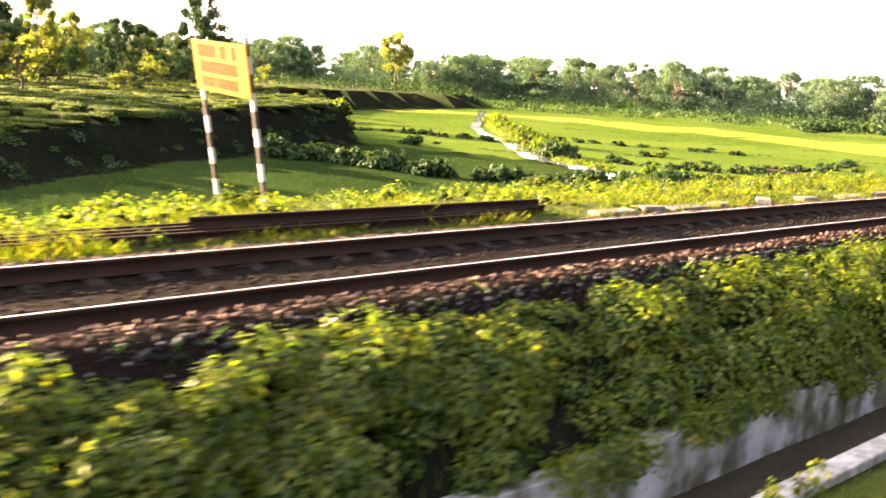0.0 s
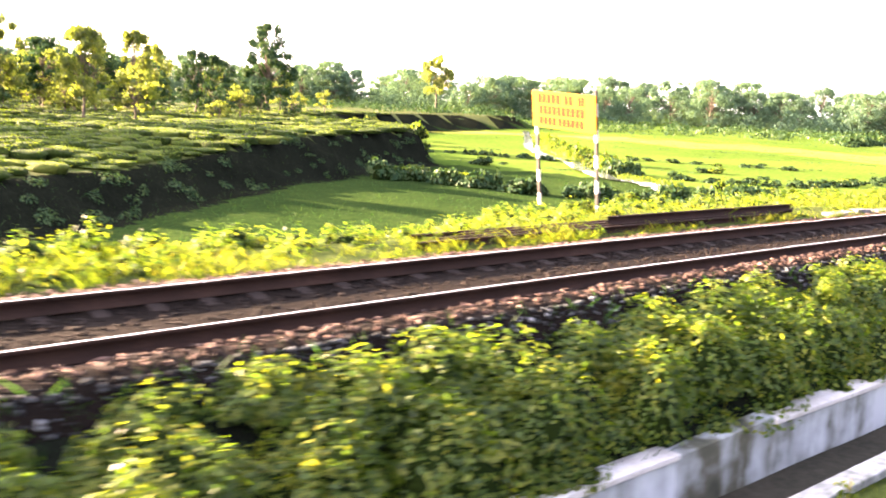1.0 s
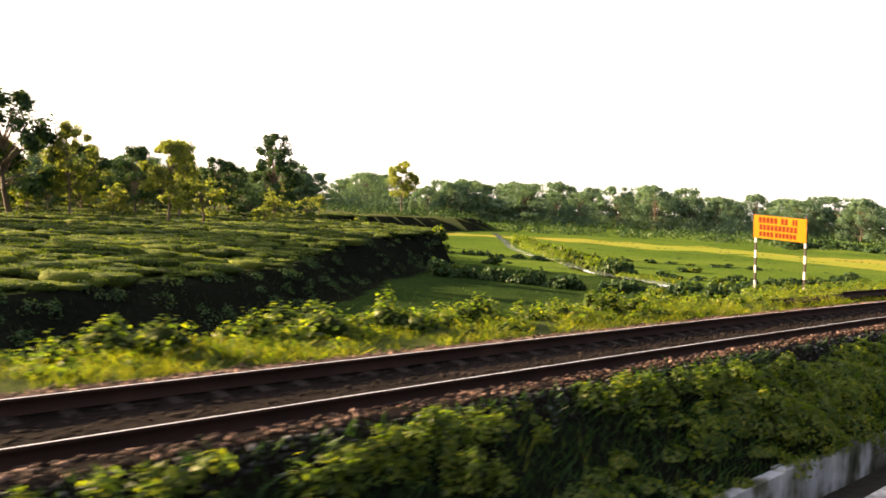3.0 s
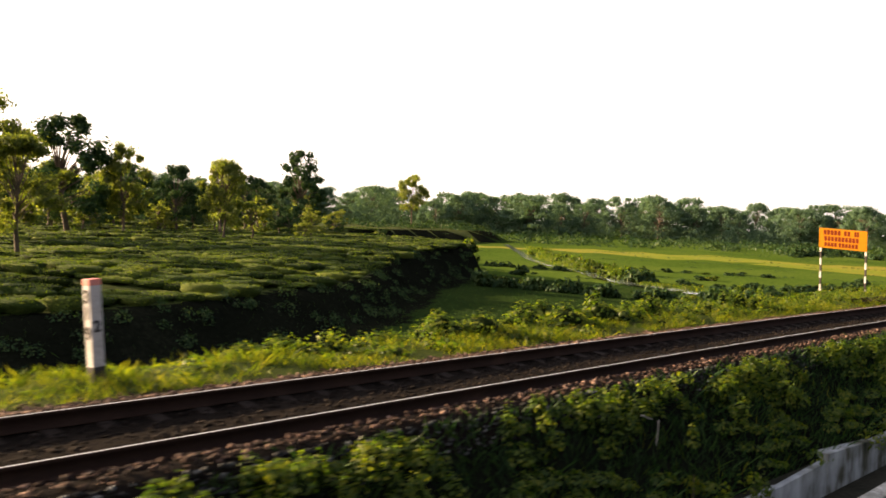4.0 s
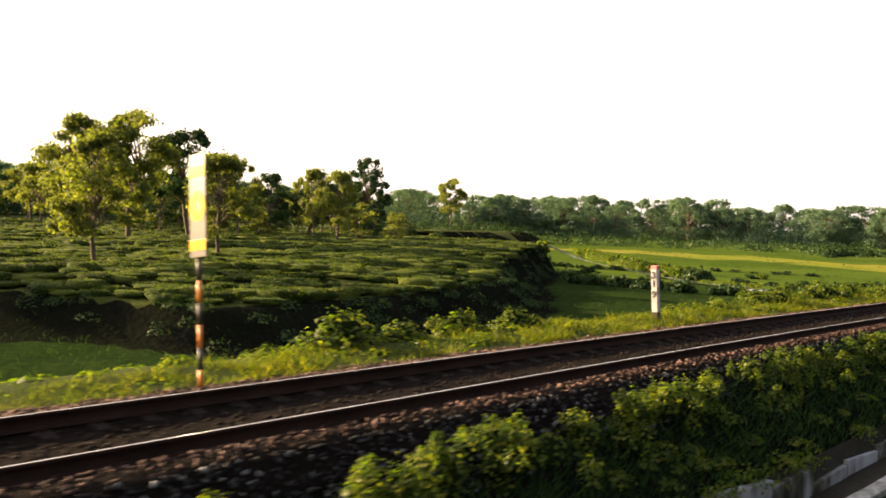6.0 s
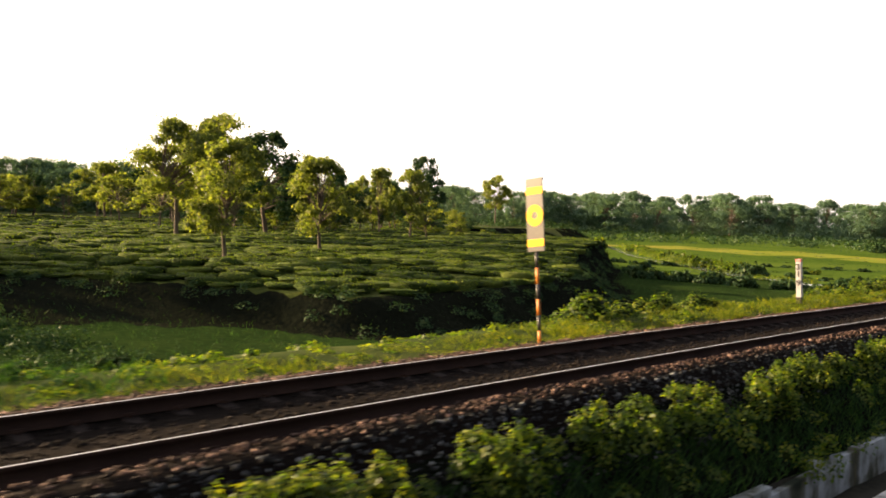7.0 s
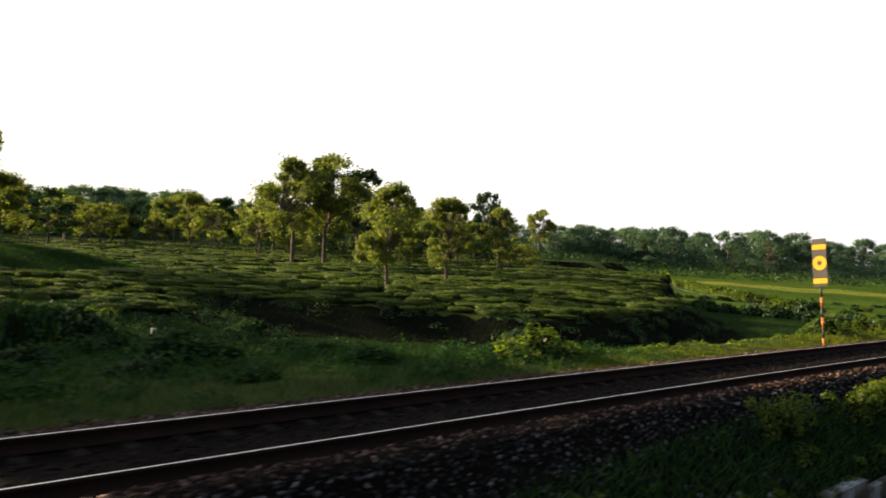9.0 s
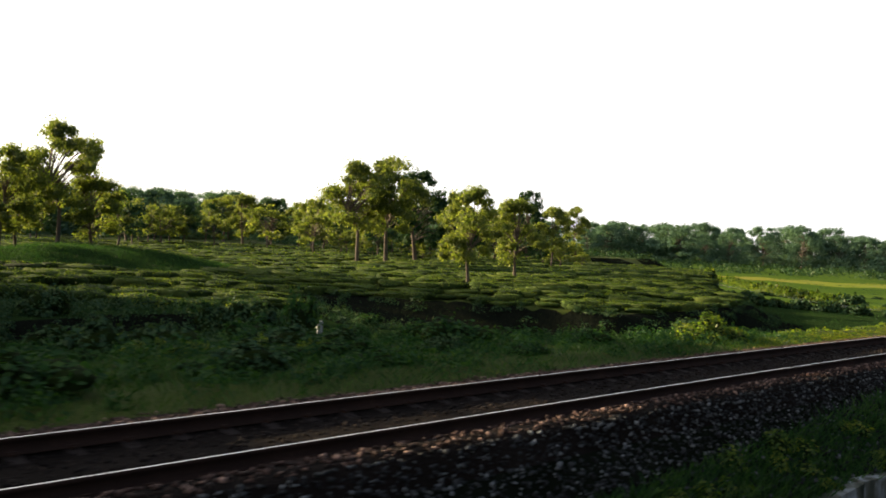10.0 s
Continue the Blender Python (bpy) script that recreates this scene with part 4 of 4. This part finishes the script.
hedge([(52, 66), (57.5, 62), (59.5, 57.6), (62, 55), (65.6, 50.5), (71, 46.5), (78, 44.5), (86, 44), (95, 47)], 1.25, 1.5, 1.7, DARK_BUSH, "dark green bush in a hedge across the valley")
hedge([(86, 46), (99, 53), (106, 50), (116, 47)], 2.4, 1.5, 1.4, MID_BUSH, "green bush on the river bank")
hedge([(166, 150), (150, 134), (134.4, 113), (121, 95), (109, 81), (105, 77)], 2.2, 1.9, 2.0, MID_BUSH, "sunlit bush on the river bank")
hedge([(104.8, 77.5), (106.5, 76)], 1.0, 2.2, 2.9, DARK_BUSH, "tall dark bush at the river's bend")
hedge([(100, 124), (106.6, 120.3), (110.4, 113.7), (113.7, 108.2), (117.1, 103.2), (116, 99)], 2.0, 1.5, 1.0, DARK_BUSH, "dark bush on a field bank")
hedge([(113, 72), (110.6, 66), (114, 62), (121, 55.4), (137, 53.3), (152, 56), (160, 59)], 2.4, 1.5, 1.1, DARK_BUSH, "dark low bush at the edge of the rice field")
hedge([(132, 100), (138.5, 95), (144, 84), (150, 78)], 4.0, 1.3, 0.8, DARK_BUSH, "low bush on a bank between rice plots")
hedge([(266, 117), (285, 121), (307, 122), (284, 93)], 6, 3.6, 3.2, DARK_BUSH, "rounded dark bush beyond the rice field")
for k in range(3):
    x, y = 78.4 + 0.9 * k, 92.0 + 0.5 * k
    bush("edge_bush", "pale leafy shrub at the tip of the bank", MID_BUSH[k], x, y, 1.3, 1.9 - 0.4 * k, "shrubs at the tip of the bank")
for k in range(240):
    s, o = rng.uniform(48, 140), rng.uniform(16, 112)
    if o > np.interp(s, EDGE_S, EDGE_O) - 4 or wavy(s, o, 0.13, 6) < 0.28:
        continue
    x, y, z = at(s, o)
    if np.hypot(x - river_x, y - river_y).min() < 7:
        continue
    k2 = rng.uniform(0.8, 2.1)
    bush("field_bush", "low leafy bush among the small fields", (MID_BUSH + DARK_BUSH)[int(rng.integers(7))], x, y, k2, k2 * rng.uniform(0.5, 0.8), "bushes among the fields")

t = rng.uniform(0.6, 8.2, 420)
x, y = np.interp(t, range(11), [q[0] for q in RIVER]) + 2.7 + rng.normal(size=420) * 0.5, np.interp(t, range(11), [q[1] for q in RIVER]) - 2.5 + rng.normal(size=420) * 0.5
z = height(np.arctan2(x, y + R) * R, np.hypot(x, y + R) - R)
c, nr, sz = dome_leaves(x, y, z - 0.05, rng.uniform(0.6, 1.3, 420), rng.uniform(1.3, 2.2, 420) * np.where(t > 6, 0.5, 1), 28, 0.3)
stuff("river_bank_weeds", "green weeds and rushes along the river bank", "weeds", [leaf_quads(c, nr, sz)], M_SHRUB)

# weedy banks between the rice plots
xs, ys = [], []
for d0, a0, a1 in ((158, -68, -46), (172, -80, -52), (196, -78, -44), (214, -84, -58), (232, -76, -46), (250, -82, -42), (276, -80, -50), (294, -78, -40), (312, -84, -44), (336, -80, -42), (372, -82, -40)):
    a = np.radians(np.arange(a0, a1, 0.42))
    d = d0 + 7 * np.sin(a * 9 + d0) + rng.uniform(-0.8, 0.8, len(a))
    gap = wavy(a * 60, a * 0 + d0, 1.0, 3) > 0.05
    xs.append((-20 - np.sin(a) * d)[gap]), ys.append((-8 + np.cos(a) * d)[gap])
x, y = np.concatenate(xs), np.concatenate(ys)
z = height(np.arctan2(x, y + R) * R, np.hypot(x, y + R) - R)
c, nr, sz = dome_leaves(x, y, z - 0.05, rng.uniform(0.5, 1.3, len(x)), rng.uniform(0.12, 0.4, len(x)), 26, 0.26)
stuff("field_banks", "low weedy banks dividing the rice plots", "field bank", [leaf_quads(c, nr, sz)], M_DARKTREE)

# ---- tea garden ----
TABLES = []


def tea(s0, s1, o0, o1, row, gap, per, leaf):
    """Rows of flat-topped tea bushes: a low table of leaves each."""
    uu, vv = np.meshgrid(np.arange(-260, 320, gap), np.arange(-140, 330, row), indexing="ij")
    uu, vv = uu.ravel() + rng.uniform(-0.45, 0.45, uu.size) * gap, vv.ravel() + rng.uniform(-0.17, 0.17, uu.size) * row
    vv = vv + 1.6 * np.sin(uu * 0.06 + vv * 0.02)
    x, y = -0.64 * uu + 0.77 * vv, 0.77 * uu + 0.64 * vv
    s, o = np.arctan2(x, y + R) * R, np.hypot(x, y + R) - R
    inside = (s > s0) & (s < s1) & (o >= o0) & (o < o1)
    s, o = s[inside], o[inside]
    e = np.interp(s, EDGE_S, EDGE_O)
    p = at(s, o)
    cut = e + 1.2 * wavy(p[:, 0], p[:, 1], 0.16, 3)
    hole = wavy(p[:, 0], p[:, 1], 0.19, 9) + 0.5 * wavy(p[:, 0], p[:, 1], 0.5, 2)
    keep = (o > cut - np.where(s < -38, 5, -0.2)) & (hole > -0.72) & (mound(p[:, 0], p[:, 1]) < 0.08) & (rng.uniform(0, 1, len(s)) < 0.93)
    s, o = s[keep], o[keep]
    z = height(s, o)
    p = at(s, o, z)
    n = len(s)
    stripe = smoothstep(wavy(s * 0.34, o, 0.75, 7) + 0.5 * wavy(s, o, 0.21, 5), -0.4, 0.5)
    r, h = rng.uniform(0.7, 1.2, n) * gap * 0.56, rng.uniform(0.8, 1.2, n) * (0.26 + 0.3 * stripe)
    # the table: rings of a flat-topped dome, slightly wider along the rows
    seg = 9
    ring = np.array([(0.85, 0.0), (1.0, 0.4), (0.99, 0.8), (0.8, 0.98), (0.35, 1.02)])
    t = 6.28318 * np.arange(seg) / seg
    a = t[None, None] + np.zeros((n, 1, 1))
    wob = 1 + rng.uniform(-0.2, 0.2, (n, 5, seg))
    eu, ev = np.cos(a) * ring[None, :, :1] * wob * (r * 1.25)[:, None, None], np.sin(a) * ring[None, :, :1] * wob * (r * 0.8)[:, None, None]
    vx = p[:, None, None, 0] - 0.64 * eu + 0.77 * ev
    vy = p[:, None, None, 1] + 0.77 * eu + 0.64 * ev
    vz = p[:, None, None, 2] + (ring[None, :, 1:] * h[:, None, None] + rng.uniform(-0.09, 0.09, (n, 5, seg)))
    body_v = np.stack([vx, vy, vz], -1).reshape(-1, 3)
    q = np.arange(seg)
    quad = np.concatenate([np.stack([k * seg + q, k * seg + (q + 1) % seg, (k + 1) * seg + (q + 1) % seg, (k + 1) * seg + q], 1) for k in range(4)]
                          + [np.array([[4 * seg, 4 * seg + 1, 4 * seg + 2, 4 * seg + 3], [4 * seg, 4 * seg + 3, 4 * seg + 4, 4 * seg + 5], [4 * seg, 4 * seg + 5, 4 * seg + 6, 4 * seg + 7]])])
    body_f = (np.arange(n)[:, None, None] * 5 * seg + quad[None]).reshape(-1, 4)
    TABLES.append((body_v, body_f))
    i = np.repeat(np.arange(n), per)
    a, q = rng.uniform(0, 6.28, n * per), np.sqrt(rng.uniform(0, 1, n * per))
    rim = q > 0.86
    zz = np.where(rim, rng.uniform(0.5, 1.02, n * per), 1.02 + rng.normal(size=n * per) * 0.1)
    eu, ev = np.cos(a) * q * r[i] * 1.3, np.sin(a) * q * r[i] * 0.85
    c = np.stack([p[i, 0] - 0.64 * eu + 0.77 * ev, p[i, 1] + 0.77 * eu + 0.64 * ev, p[i, 2] + zz * h[i]], 1)
    nr = np.stack([(-0.64 * np.cos(a) + 0.77 * np.sin(a)) * rim, (0.77 * np.cos(a) + 0.64 * np.sin(a)) * rim, np.where(rim, 0.4, 1.2)], 1) + rng.normal(size=(n * per, 3)) * 0.5
    nr /= np.linalg.norm(nr, axis=1)[:, None]
    return leaf_quads(c, nr, rng.uniform(0.7, 1.3, n * per) * leaf)


LEAVES = [tea(-80, 60, 26, 66, 1.5, 1.75, 150, 0.135), tea(-80, 110, 66, 115, 2.0, 2.3, 40, 0.25), tea(-80, 150, 115, 200, 3.2, 3.2, 14, 0.5)]
vs, fs, ks, b = [], [], [], 0
for k, chunks in enumerate((TABLES, LEAVES)):
    for v, f in chunks:
        vs.append(v), fs.append(f + b), ks.append(np.full(len(f), k))
        b += len(v)
garden = new("tea_bushes", mesh("tea_bushes", np.concatenate(vs), np.concatenate(fs), [M_TEA_BODY, M_TEA], np.concatenate(ks)))
tagged(garden, "rows of flat-topped clipped green tea bushes on the plateau", "tea bushes", kind="stuff")

# scrub on the bank and the terraced slope; shade there is put into its dark leaves
n = 800
s = np.r_[rng.uniform(-80, -36, 600), rng.uniform(-46, 92, 200)]
e = np.interp(s, EDGE_S, EDGE_O)
o = e - rng.uniform(0, 1, n) * np.where(s < -36, 26, 5)
p = at(s, o, height(s, o) - 0.1)
c, nr, sz = dome_leaves(p[:, 0], p[:, 1], p[:, 2], rng.uniform(0.35, 1.0, n), rng.uniform(0.3, 0.95, n), 120, 0.14)
stuff("bank_scrub", "tangled scrub on the steep bank below the tea garden, shade put into its dark leaves", "scrub", [leaf_quads(c, nr, sz)], M_DARKTREE)
for k in range(42):
    s, o = rng.uniform(-78, -38), rng.uniform(11, 40)
    x, y, z = at(s, o)
    k2 = rng.uniform(0.7, 1.6)
    bush("slope_bush", "green bush on the terraced grassy slope", (SLOPE_BUSH + MID_BUSH[:1])[int(rng.integers(5))], x, y, k2, k2 * rng.uniform(0.6, 1.0), "bushes on the slope")


for x, y, size, tall in ((-55.2, 27.2, 1.7, 2.0), (-56.8, 27.6, 1.3, 1.5), (-53.6, 28.4, 1.1, 1.3), (-63.5, 31, 1.5, 1.5), (-47.5, 24, 1.0, 0.9)):
    bush("slope_bush", "tall dark green bush on the terraced slope", SLOPE_BUSH[0], x, y, size, tall, "bushes on the slope")
for k in range(16):
    x, y = -65 + 0.62 * k + rng.uniform(-0.4, 0.4), 25.5 - 0.45 * k + rng.uniform(-0.6, 0.6)
    bush("slope_bush", "low yellow-green bush on the grassy slope", MID_BUSH[k % 4], x, y, rng.uniform(0.35, 0.65), rng.uniform(0.3, 0.6), "bushes on the slope")
for x, y, size, tall in ((-61.0, 12.6, 0.95, 2.3), (-62.9, 11.2, 1.2, 1.25), (-60.2, 10.6, 0.8, 0.8)):
    bush("tall_shrub", "tall dark leafy shrub on the slope beside the railway", SLOPE_BUSH[2], x, y, size, tall, "bushes on the slope")
for k in range(14):
    bush("tall_weed", "yellow-green weeds on the slope beside the railway", MID_BUSH[k % 4], -67.5 + 0.32 * k + rng.uniform(-0.2, 0.2), 8.9 - 0.17 * k + rng.uniform(-0.5, 0.5), rng.uniform(0.2, 0.38), rng.uniform(0.25, 0.5), "weeds on the slope")
for k in range(95):
    s, o = rng.uniform(-80, -47), 6.6 + 16 * rng.uniform(0, 1) ** 1.2
    x, y, z = at(s, o)
    k2 = rng.uniform(0.5, 1.3)
    bush("slope_bush", "leafy bush on the slope beside the railway", SLOPE_BUSH[int(rng.integers(4))], x, y, k2, k2 * rng.uniform(0.4, 0.75), "bushes on the slope")


# rough grass on the rise
n = 26000
a, q = rng.uniform(0, 6.28, n), np.sqrt(rng.uniform(0, 1, n))
x, y = -46 + 16 * q * np.cos(a), 80 + 12 * q * np.sin(a)
stuff("rise_grass", "rough green grass on a low rise in the tea garden", "grass", [blades(np.arctan2(x, y + R) * R, np.hypot(x, y + R) - R, rng.uniform(0.15, 0.45, n))], M_SHADE_GRASS)


# ---- trees ----
def limb(bm, a, b, r0, r1, seg=7):
    a, b = Vector(a), Vector(b)
    d = (b - a).normalized()
    u = d.orthogonal().normalized()
    w = d.cross(u)
    ra, rb = [], []
    for k in range(seg):
        t = 6.28318 * k / seg
        q = u * math.cos(t) + w * math.sin(t)
        ra.append(bm.verts.new(a + q * r0)), rb.append(bm.verts.new(b + q * r1))
    for k in range(seg):
        bm.faces.new((ra[k], ra[(k + 1) % seg], rb[(k + 1) % seg], rb[k]))


def tree_meshes(h, spread_, clear, clumps, per, leaf, mat, flat=0.55, seed=1, thick=0.02, ruffle=0.5):
    """Trunk with limbs, and a crown of leaf clumps with gaps. h: height; spread_: crown radius; clear: height of the lowest limbs."""
    q = np.random.default_rng(seed)
    bm = bmesh.new()
    seg_a, seg_b = (9, 5) if per > 60 else (5, 3)
    top = Vector((q.normal() * 0.05 * h, q.normal() * 0.05 * h, h * 0.62))
    knee = Vector((q.normal() * 0.02 * h, q.normal() * 0.02 * h, clear))
    r = h * thick
    limb(bm, (0, 0, -0.3), (0, 0, 0.4), r * 1.5, r * 1.05, seg_a)
    limb(bm, (0, 0, 0.4), knee, r * 1.05, r * 0.8, seg_a)
    limb(bm, knee, top, r * 0.8, r * 0.35)
    cs = []
    for k in range(clumps):
        a = q.uniform(0, 6.28)
        lev = q.uniform(0, 1) ** 0.8
        z = clear * 1.05 + (h * 0.96 - clear * 1.05) * lev
        wide = spread_ * math.sin(math.pi * min(0.97, 0.2 + 0.75 * lev)) ** 0.7
        rad = wide * q.uniform(0.12, 1.0) ** 0.5
        c = Vector((math.cos(a) * rad, math.sin(a) * rad, z))
        cs.append((c, spread_ * (0.15 + 0.19 * q.uniform(0, 1) ** 1.6)))
        start = knee.lerp(top, min(1.0, max(0.0, lev * 0.8)))
        mid = start.lerp(c, 0.55) + Vector((0, 0, 0.05 * h))
        limb(bm, start, mid, r * 0.3, r * 0.17, seg_b)
        limb(bm, mid, c, r * 0.17, r * 0.05, seg_b)
    trunk = from_bm("trunk", bm, M_BARK, True)
    d = q.normal(size=(clumps * per, 3))
    d /= np.linalg.norm(d, axis=1)[:, None]
    i = np.repeat(np.arange(clumps), per)
    cc, cr = np.array([tuple(c) for c, _ in cs]), np.array([x for _, x in cs])
    k = q.uniform(0.1, 1, clumps * per) ** 0.5 * np.where(q.uniform(0, 1, clumps * per) < 0.17, q.uniform(1.0, 1.5, clumps * per), 1.0)
    ph = q.uniform(0, 6.28, clumps)[i]
    k *= 1 + 0.3 * np.sin(3 * np.arctan2(d[:, 1], d[:, 0]) + ph) * np.cos(2.5 * d[:, 2] + ph)
    c = cc[i] + d * (cr[i] * k)[:, None] * (1, 1, flat)
    nr = d * 0.9 + q.normal(size=d.shape) * ruffle + (0, 0, 0.4)
    nr /= np.linalg.norm(nr, axis=1)[:, None]
    crown = mesh("crown", *leaf_quads(c, nr, q.uniform(0.6, 1.35, clumps * per) * leaf, 1.15), mat)
    return trunk, crown


def tree(name, label, meshes, x, y, scale=1.0, turn=0.0, wide=1.0, group="", sink=0.1, z=None):
    t = thing(name, label, "tree", Matrix.Translation((x, y, (height_at(x, y) if z is None else z) - sink)) @ Matrix.Rotation(turn, 4, "Z") @ Matrix.Diagonal((scale * wide, scale * wide, scale, 1)), group)
    part("trunk", meshes[0], t, "brown trunk and limbs")
    part("crown", meshes[1], t)
    return t


SHADE = [tree_meshes(10.0, 4.4, 2.6, 40, 300, 0.27, M_TREE, 0.66, 11), tree_meshes(10.0, 4.0, 2.4, 36, 300, 0.27, M_TREE, 0.68, 12), tree_meshes(14.0, 5.8, 4.6, 46, 310, 0.34, M_TREE, 0.64, 13)]
DARK = [tree_meshes(14.0, 4.4, 3.0, 52, 170, 0.4, M_DARKTREE, 0.8, 21), tree_meshes(12.0, 5.0, 2.4, 50, 170, 0.4, M_DARKTREE, 0.7, 22)]
FAR = [tree_meshes(16.0, r, 0.8, c + 24, 115, 0.55, M_HAZED_TREE, f, 30 + n, 0.016, 0.25) for n, (r, c, f) in enumerate(((9.5, 46, 0.6), (8.5, 44, 0.7), (10.5, 48, 0.5), (7.0, 40, 0.8), (9.0, 46, 0.6)))]
SIMPLE = [tree_meshes(10.0, 4.4, 2.2, 26, 58, 0.55, M_TREE, 0.6, 41), tree_meshes(12.0, 4.6, 2.4, 28, 58, 0.6, M_TREE, 0.65, 42), tree_meshes(11.0, 4.6, 1.8, 28, 58, 0.6, M_DARKTREE, 0.7, 43)]
UNSEEN_TREES = [tree_meshes(14.0, 6.2, 2.6, 44, 42, 1.0, M_TREE, 0.7, 51), tree_meshes(14.0, 5.8, 3.2, 42, 42, 1.0, M_TREE, 0.7, 52)]

# shade trees standing among the tea
def planted(name, label, kinds, rows, group):
    """Trees of given place, height and crown width."""
    for x, y, k, h, w in rows:
        high, rad, m = kinds[k]
        sc = h / high
        tree(name, label, m, x, y, sc, rng.uniform(0, 6.28), w / (2.3 * rad * sc), group)


LIGHT_KINDS = [(10.0, 4.4, SHADE[0]), (10.0, 4.0, SHADE[1]), (14.0, 5.8, SHADE[2])]
DARK_KINDS = [(14.0, 4.4, DARK[0]), (12.0, 5.0, DARK[1])]
planted("shade_tree", "airy sunlit green shade tree standing among tea bushes", LIGHT_KINDS,
        ((-18.8, 53.6, 0, 9.8, 8.5), (-3.4, 63.2, 1, 9.6, 9.0), (-1.0, 100.6, 2, 15.6, 14.0), (6.0, 103, 2, 17.0, 15.0), (28, 139, 1, 11, 9), (27.7, 112, 0, 13, 8), (48, 120, 1, 12.5, 7.5),
         (59.5, 141.7, 0, 12, 7), (31, 90.7, 1, 10.5, 8), (25, 158, 0, 12, 11), (23.5, 190, 1, 13, 13)), "shade trees in the tea garden")
planted("dark_tree", "dense dark-leaved tree behind the tea garden", DARK_KINDS,
        ((21, 115, 0, 16.8, 14.0), (90, 156.5, 0, 18.5, 12.5), (76, 152, 1, 11, 9.5), (46.4, 131.7, 1, 11.5, 11), (41.7, 142.3, 1, 11.5, 13), (35, 198, 1, 12.5, 15), (8, 190, 0, 9.7, 8), (70, 148, 0, 12, 8)), "dark trees behind the tea garden")
planted("edge_tree", "tall leafy tree at the edge of the tea garden", LIGHT_KINDS,
        ((-47.9, 87.3, 2, 13.6, 11), (-54.3, 84.3, 0, 10.6, 9.5), (-43.5, 90, 1, 8.8, 10), (-62, 72, 1, 11.5, 10), (-50, 96, 0, 9.5, 10), (36, 228, 2, 13.8, 17), (4, 188, 0, 8.8, 12)), "trees at the garden edge")
# Trees outside the view, added to cast shade over the slope and track.
for row in range(7):
    for k in range(9 if row < 5 else 5):
        y = 35 + 7 * row + rng.uniform(-2, 2)
        x = -73.5 - 0.4 * min(y - 35, 12) - 6.5 * k + rng.uniform(-1.5, 0.5)
        tree("unseen_shading_tree", "unseen tall leafy tree added to shade the slope and track", UNSEEN_TREES[int(rng.integers(2))], x, y, rng.uniform(0.95, 1.2), rng.uniform(0, 6.28), rng.uniform(0.85, 1.0), "grove beside the railway")
for k in range(60):
    x, y = rng.uniform(22, 130), rng.uniform(96, 190)
    if y < 60 + 0.75 * x:
        continue
    tree("small_tree", "low bushy olive-green tree among the tea", SIMPLE[int(rng.integers(3))], x, y, rng.uniform(0.3, 0.55), rng.uniform(0, 6.28), rng.uniform(1.1, 1.6), "small trees on the plateau")
tree("lone_tree", "tall thin-crowned tree above the distant tree line", SHADE[2], 224, 264, 1.55, 1.0, 0.8)

# belt of trees along the horizon
for k in range(172):
    a = radians(np.interp(k, [0, 171], [38, -84])) + rng.uniform(-0.012, 0.012)
    base = np.interp(math.degrees(a), [-84, -60, -35, -25, -15, 0, 38], [480, 470, 440, 360, 300, 250, 220])
    d = base * rng.uniform(0.96, 1.16)
    x, y = -30 - math.sin(a) * d, -8 + math.cos(a) * d
    sc = np.interp(math.degrees(a), [-84, -50, -25, 0], [1.35, 1.3, 1.05, 0.95]) * rng.uniform(0.78, 1.12)
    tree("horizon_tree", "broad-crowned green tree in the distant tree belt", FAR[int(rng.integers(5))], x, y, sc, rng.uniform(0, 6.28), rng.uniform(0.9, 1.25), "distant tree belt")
for k in range(46):
    a = radians(np.interp(k, [0, 45], [10, -35])) + rng.uniform(-0.02, 0.02)
    d = rng.uniform(150, 240)
    x, y = -25 - math.sin(a) * d, -8 + math.cos(a) * d
    tree("garden_tree", "slender green tree at the back of the tea garden", SIMPLE[int(rng.integers(3))], x, y, rng.uniform(0.65, 1.05), rng.uniform(0, 6.28), rng.uniform(0.9, 1.3), "trees behind the tea garden")

# low scrub in front of the tree belt
n = 700
a = np.radians(rng.uniform(-84, -20, n))
d = np.interp(np.degrees(a), [-84, -60, -35, -20], [450, 440, 410, 330]) * rng.uniform(0.75, 1.0, n)
x, y = -30 - np.sin(a) * d, -8 + np.cos(a) * d
z = height(np.arctan2(x, y + R) * R, np.hypot(x, y + R) - R)
c, nr, sz = dome_leaves(x, y, z - 0.2, rng.uniform(1.8, 5.0, n), rng.uniform(1.0, 4.2, n), 34, 0.95)
stuff("distant_scrub", "dark scrub and hedges beyond the rice fields", "scrub", [leaf_quads(c, nr, sz)], M_DARKTREE)

# thicket under the tree belt
n = 980
a = np.radians(rng.uniform(-84, 38, n))
d = np.interp(np.degrees(a), [-84, -60, -35, -25, -15, 0, 38], [480, 470, 440, 360, 300, 250, 220]) * rng.uniform(0.97, 1.14, n)
x, y = -30 - np.sin(a) * d, -8 + np.cos(a) * d
z = height(np.arctan2(x, y + R) * R, np.hypot(x, y + R) - R)
c, nr, sz = dome_leaves(x, y, z - 0.2, rng.uniform(6, 10, n), rng.uniform(6.0, 14.0, n), 190, 0.85)
stuff("thicket", "dense green thicket filling the distant tree belt", "thicket", [leaf_quads(c, nr, sz)], M_HAZED_TREE)
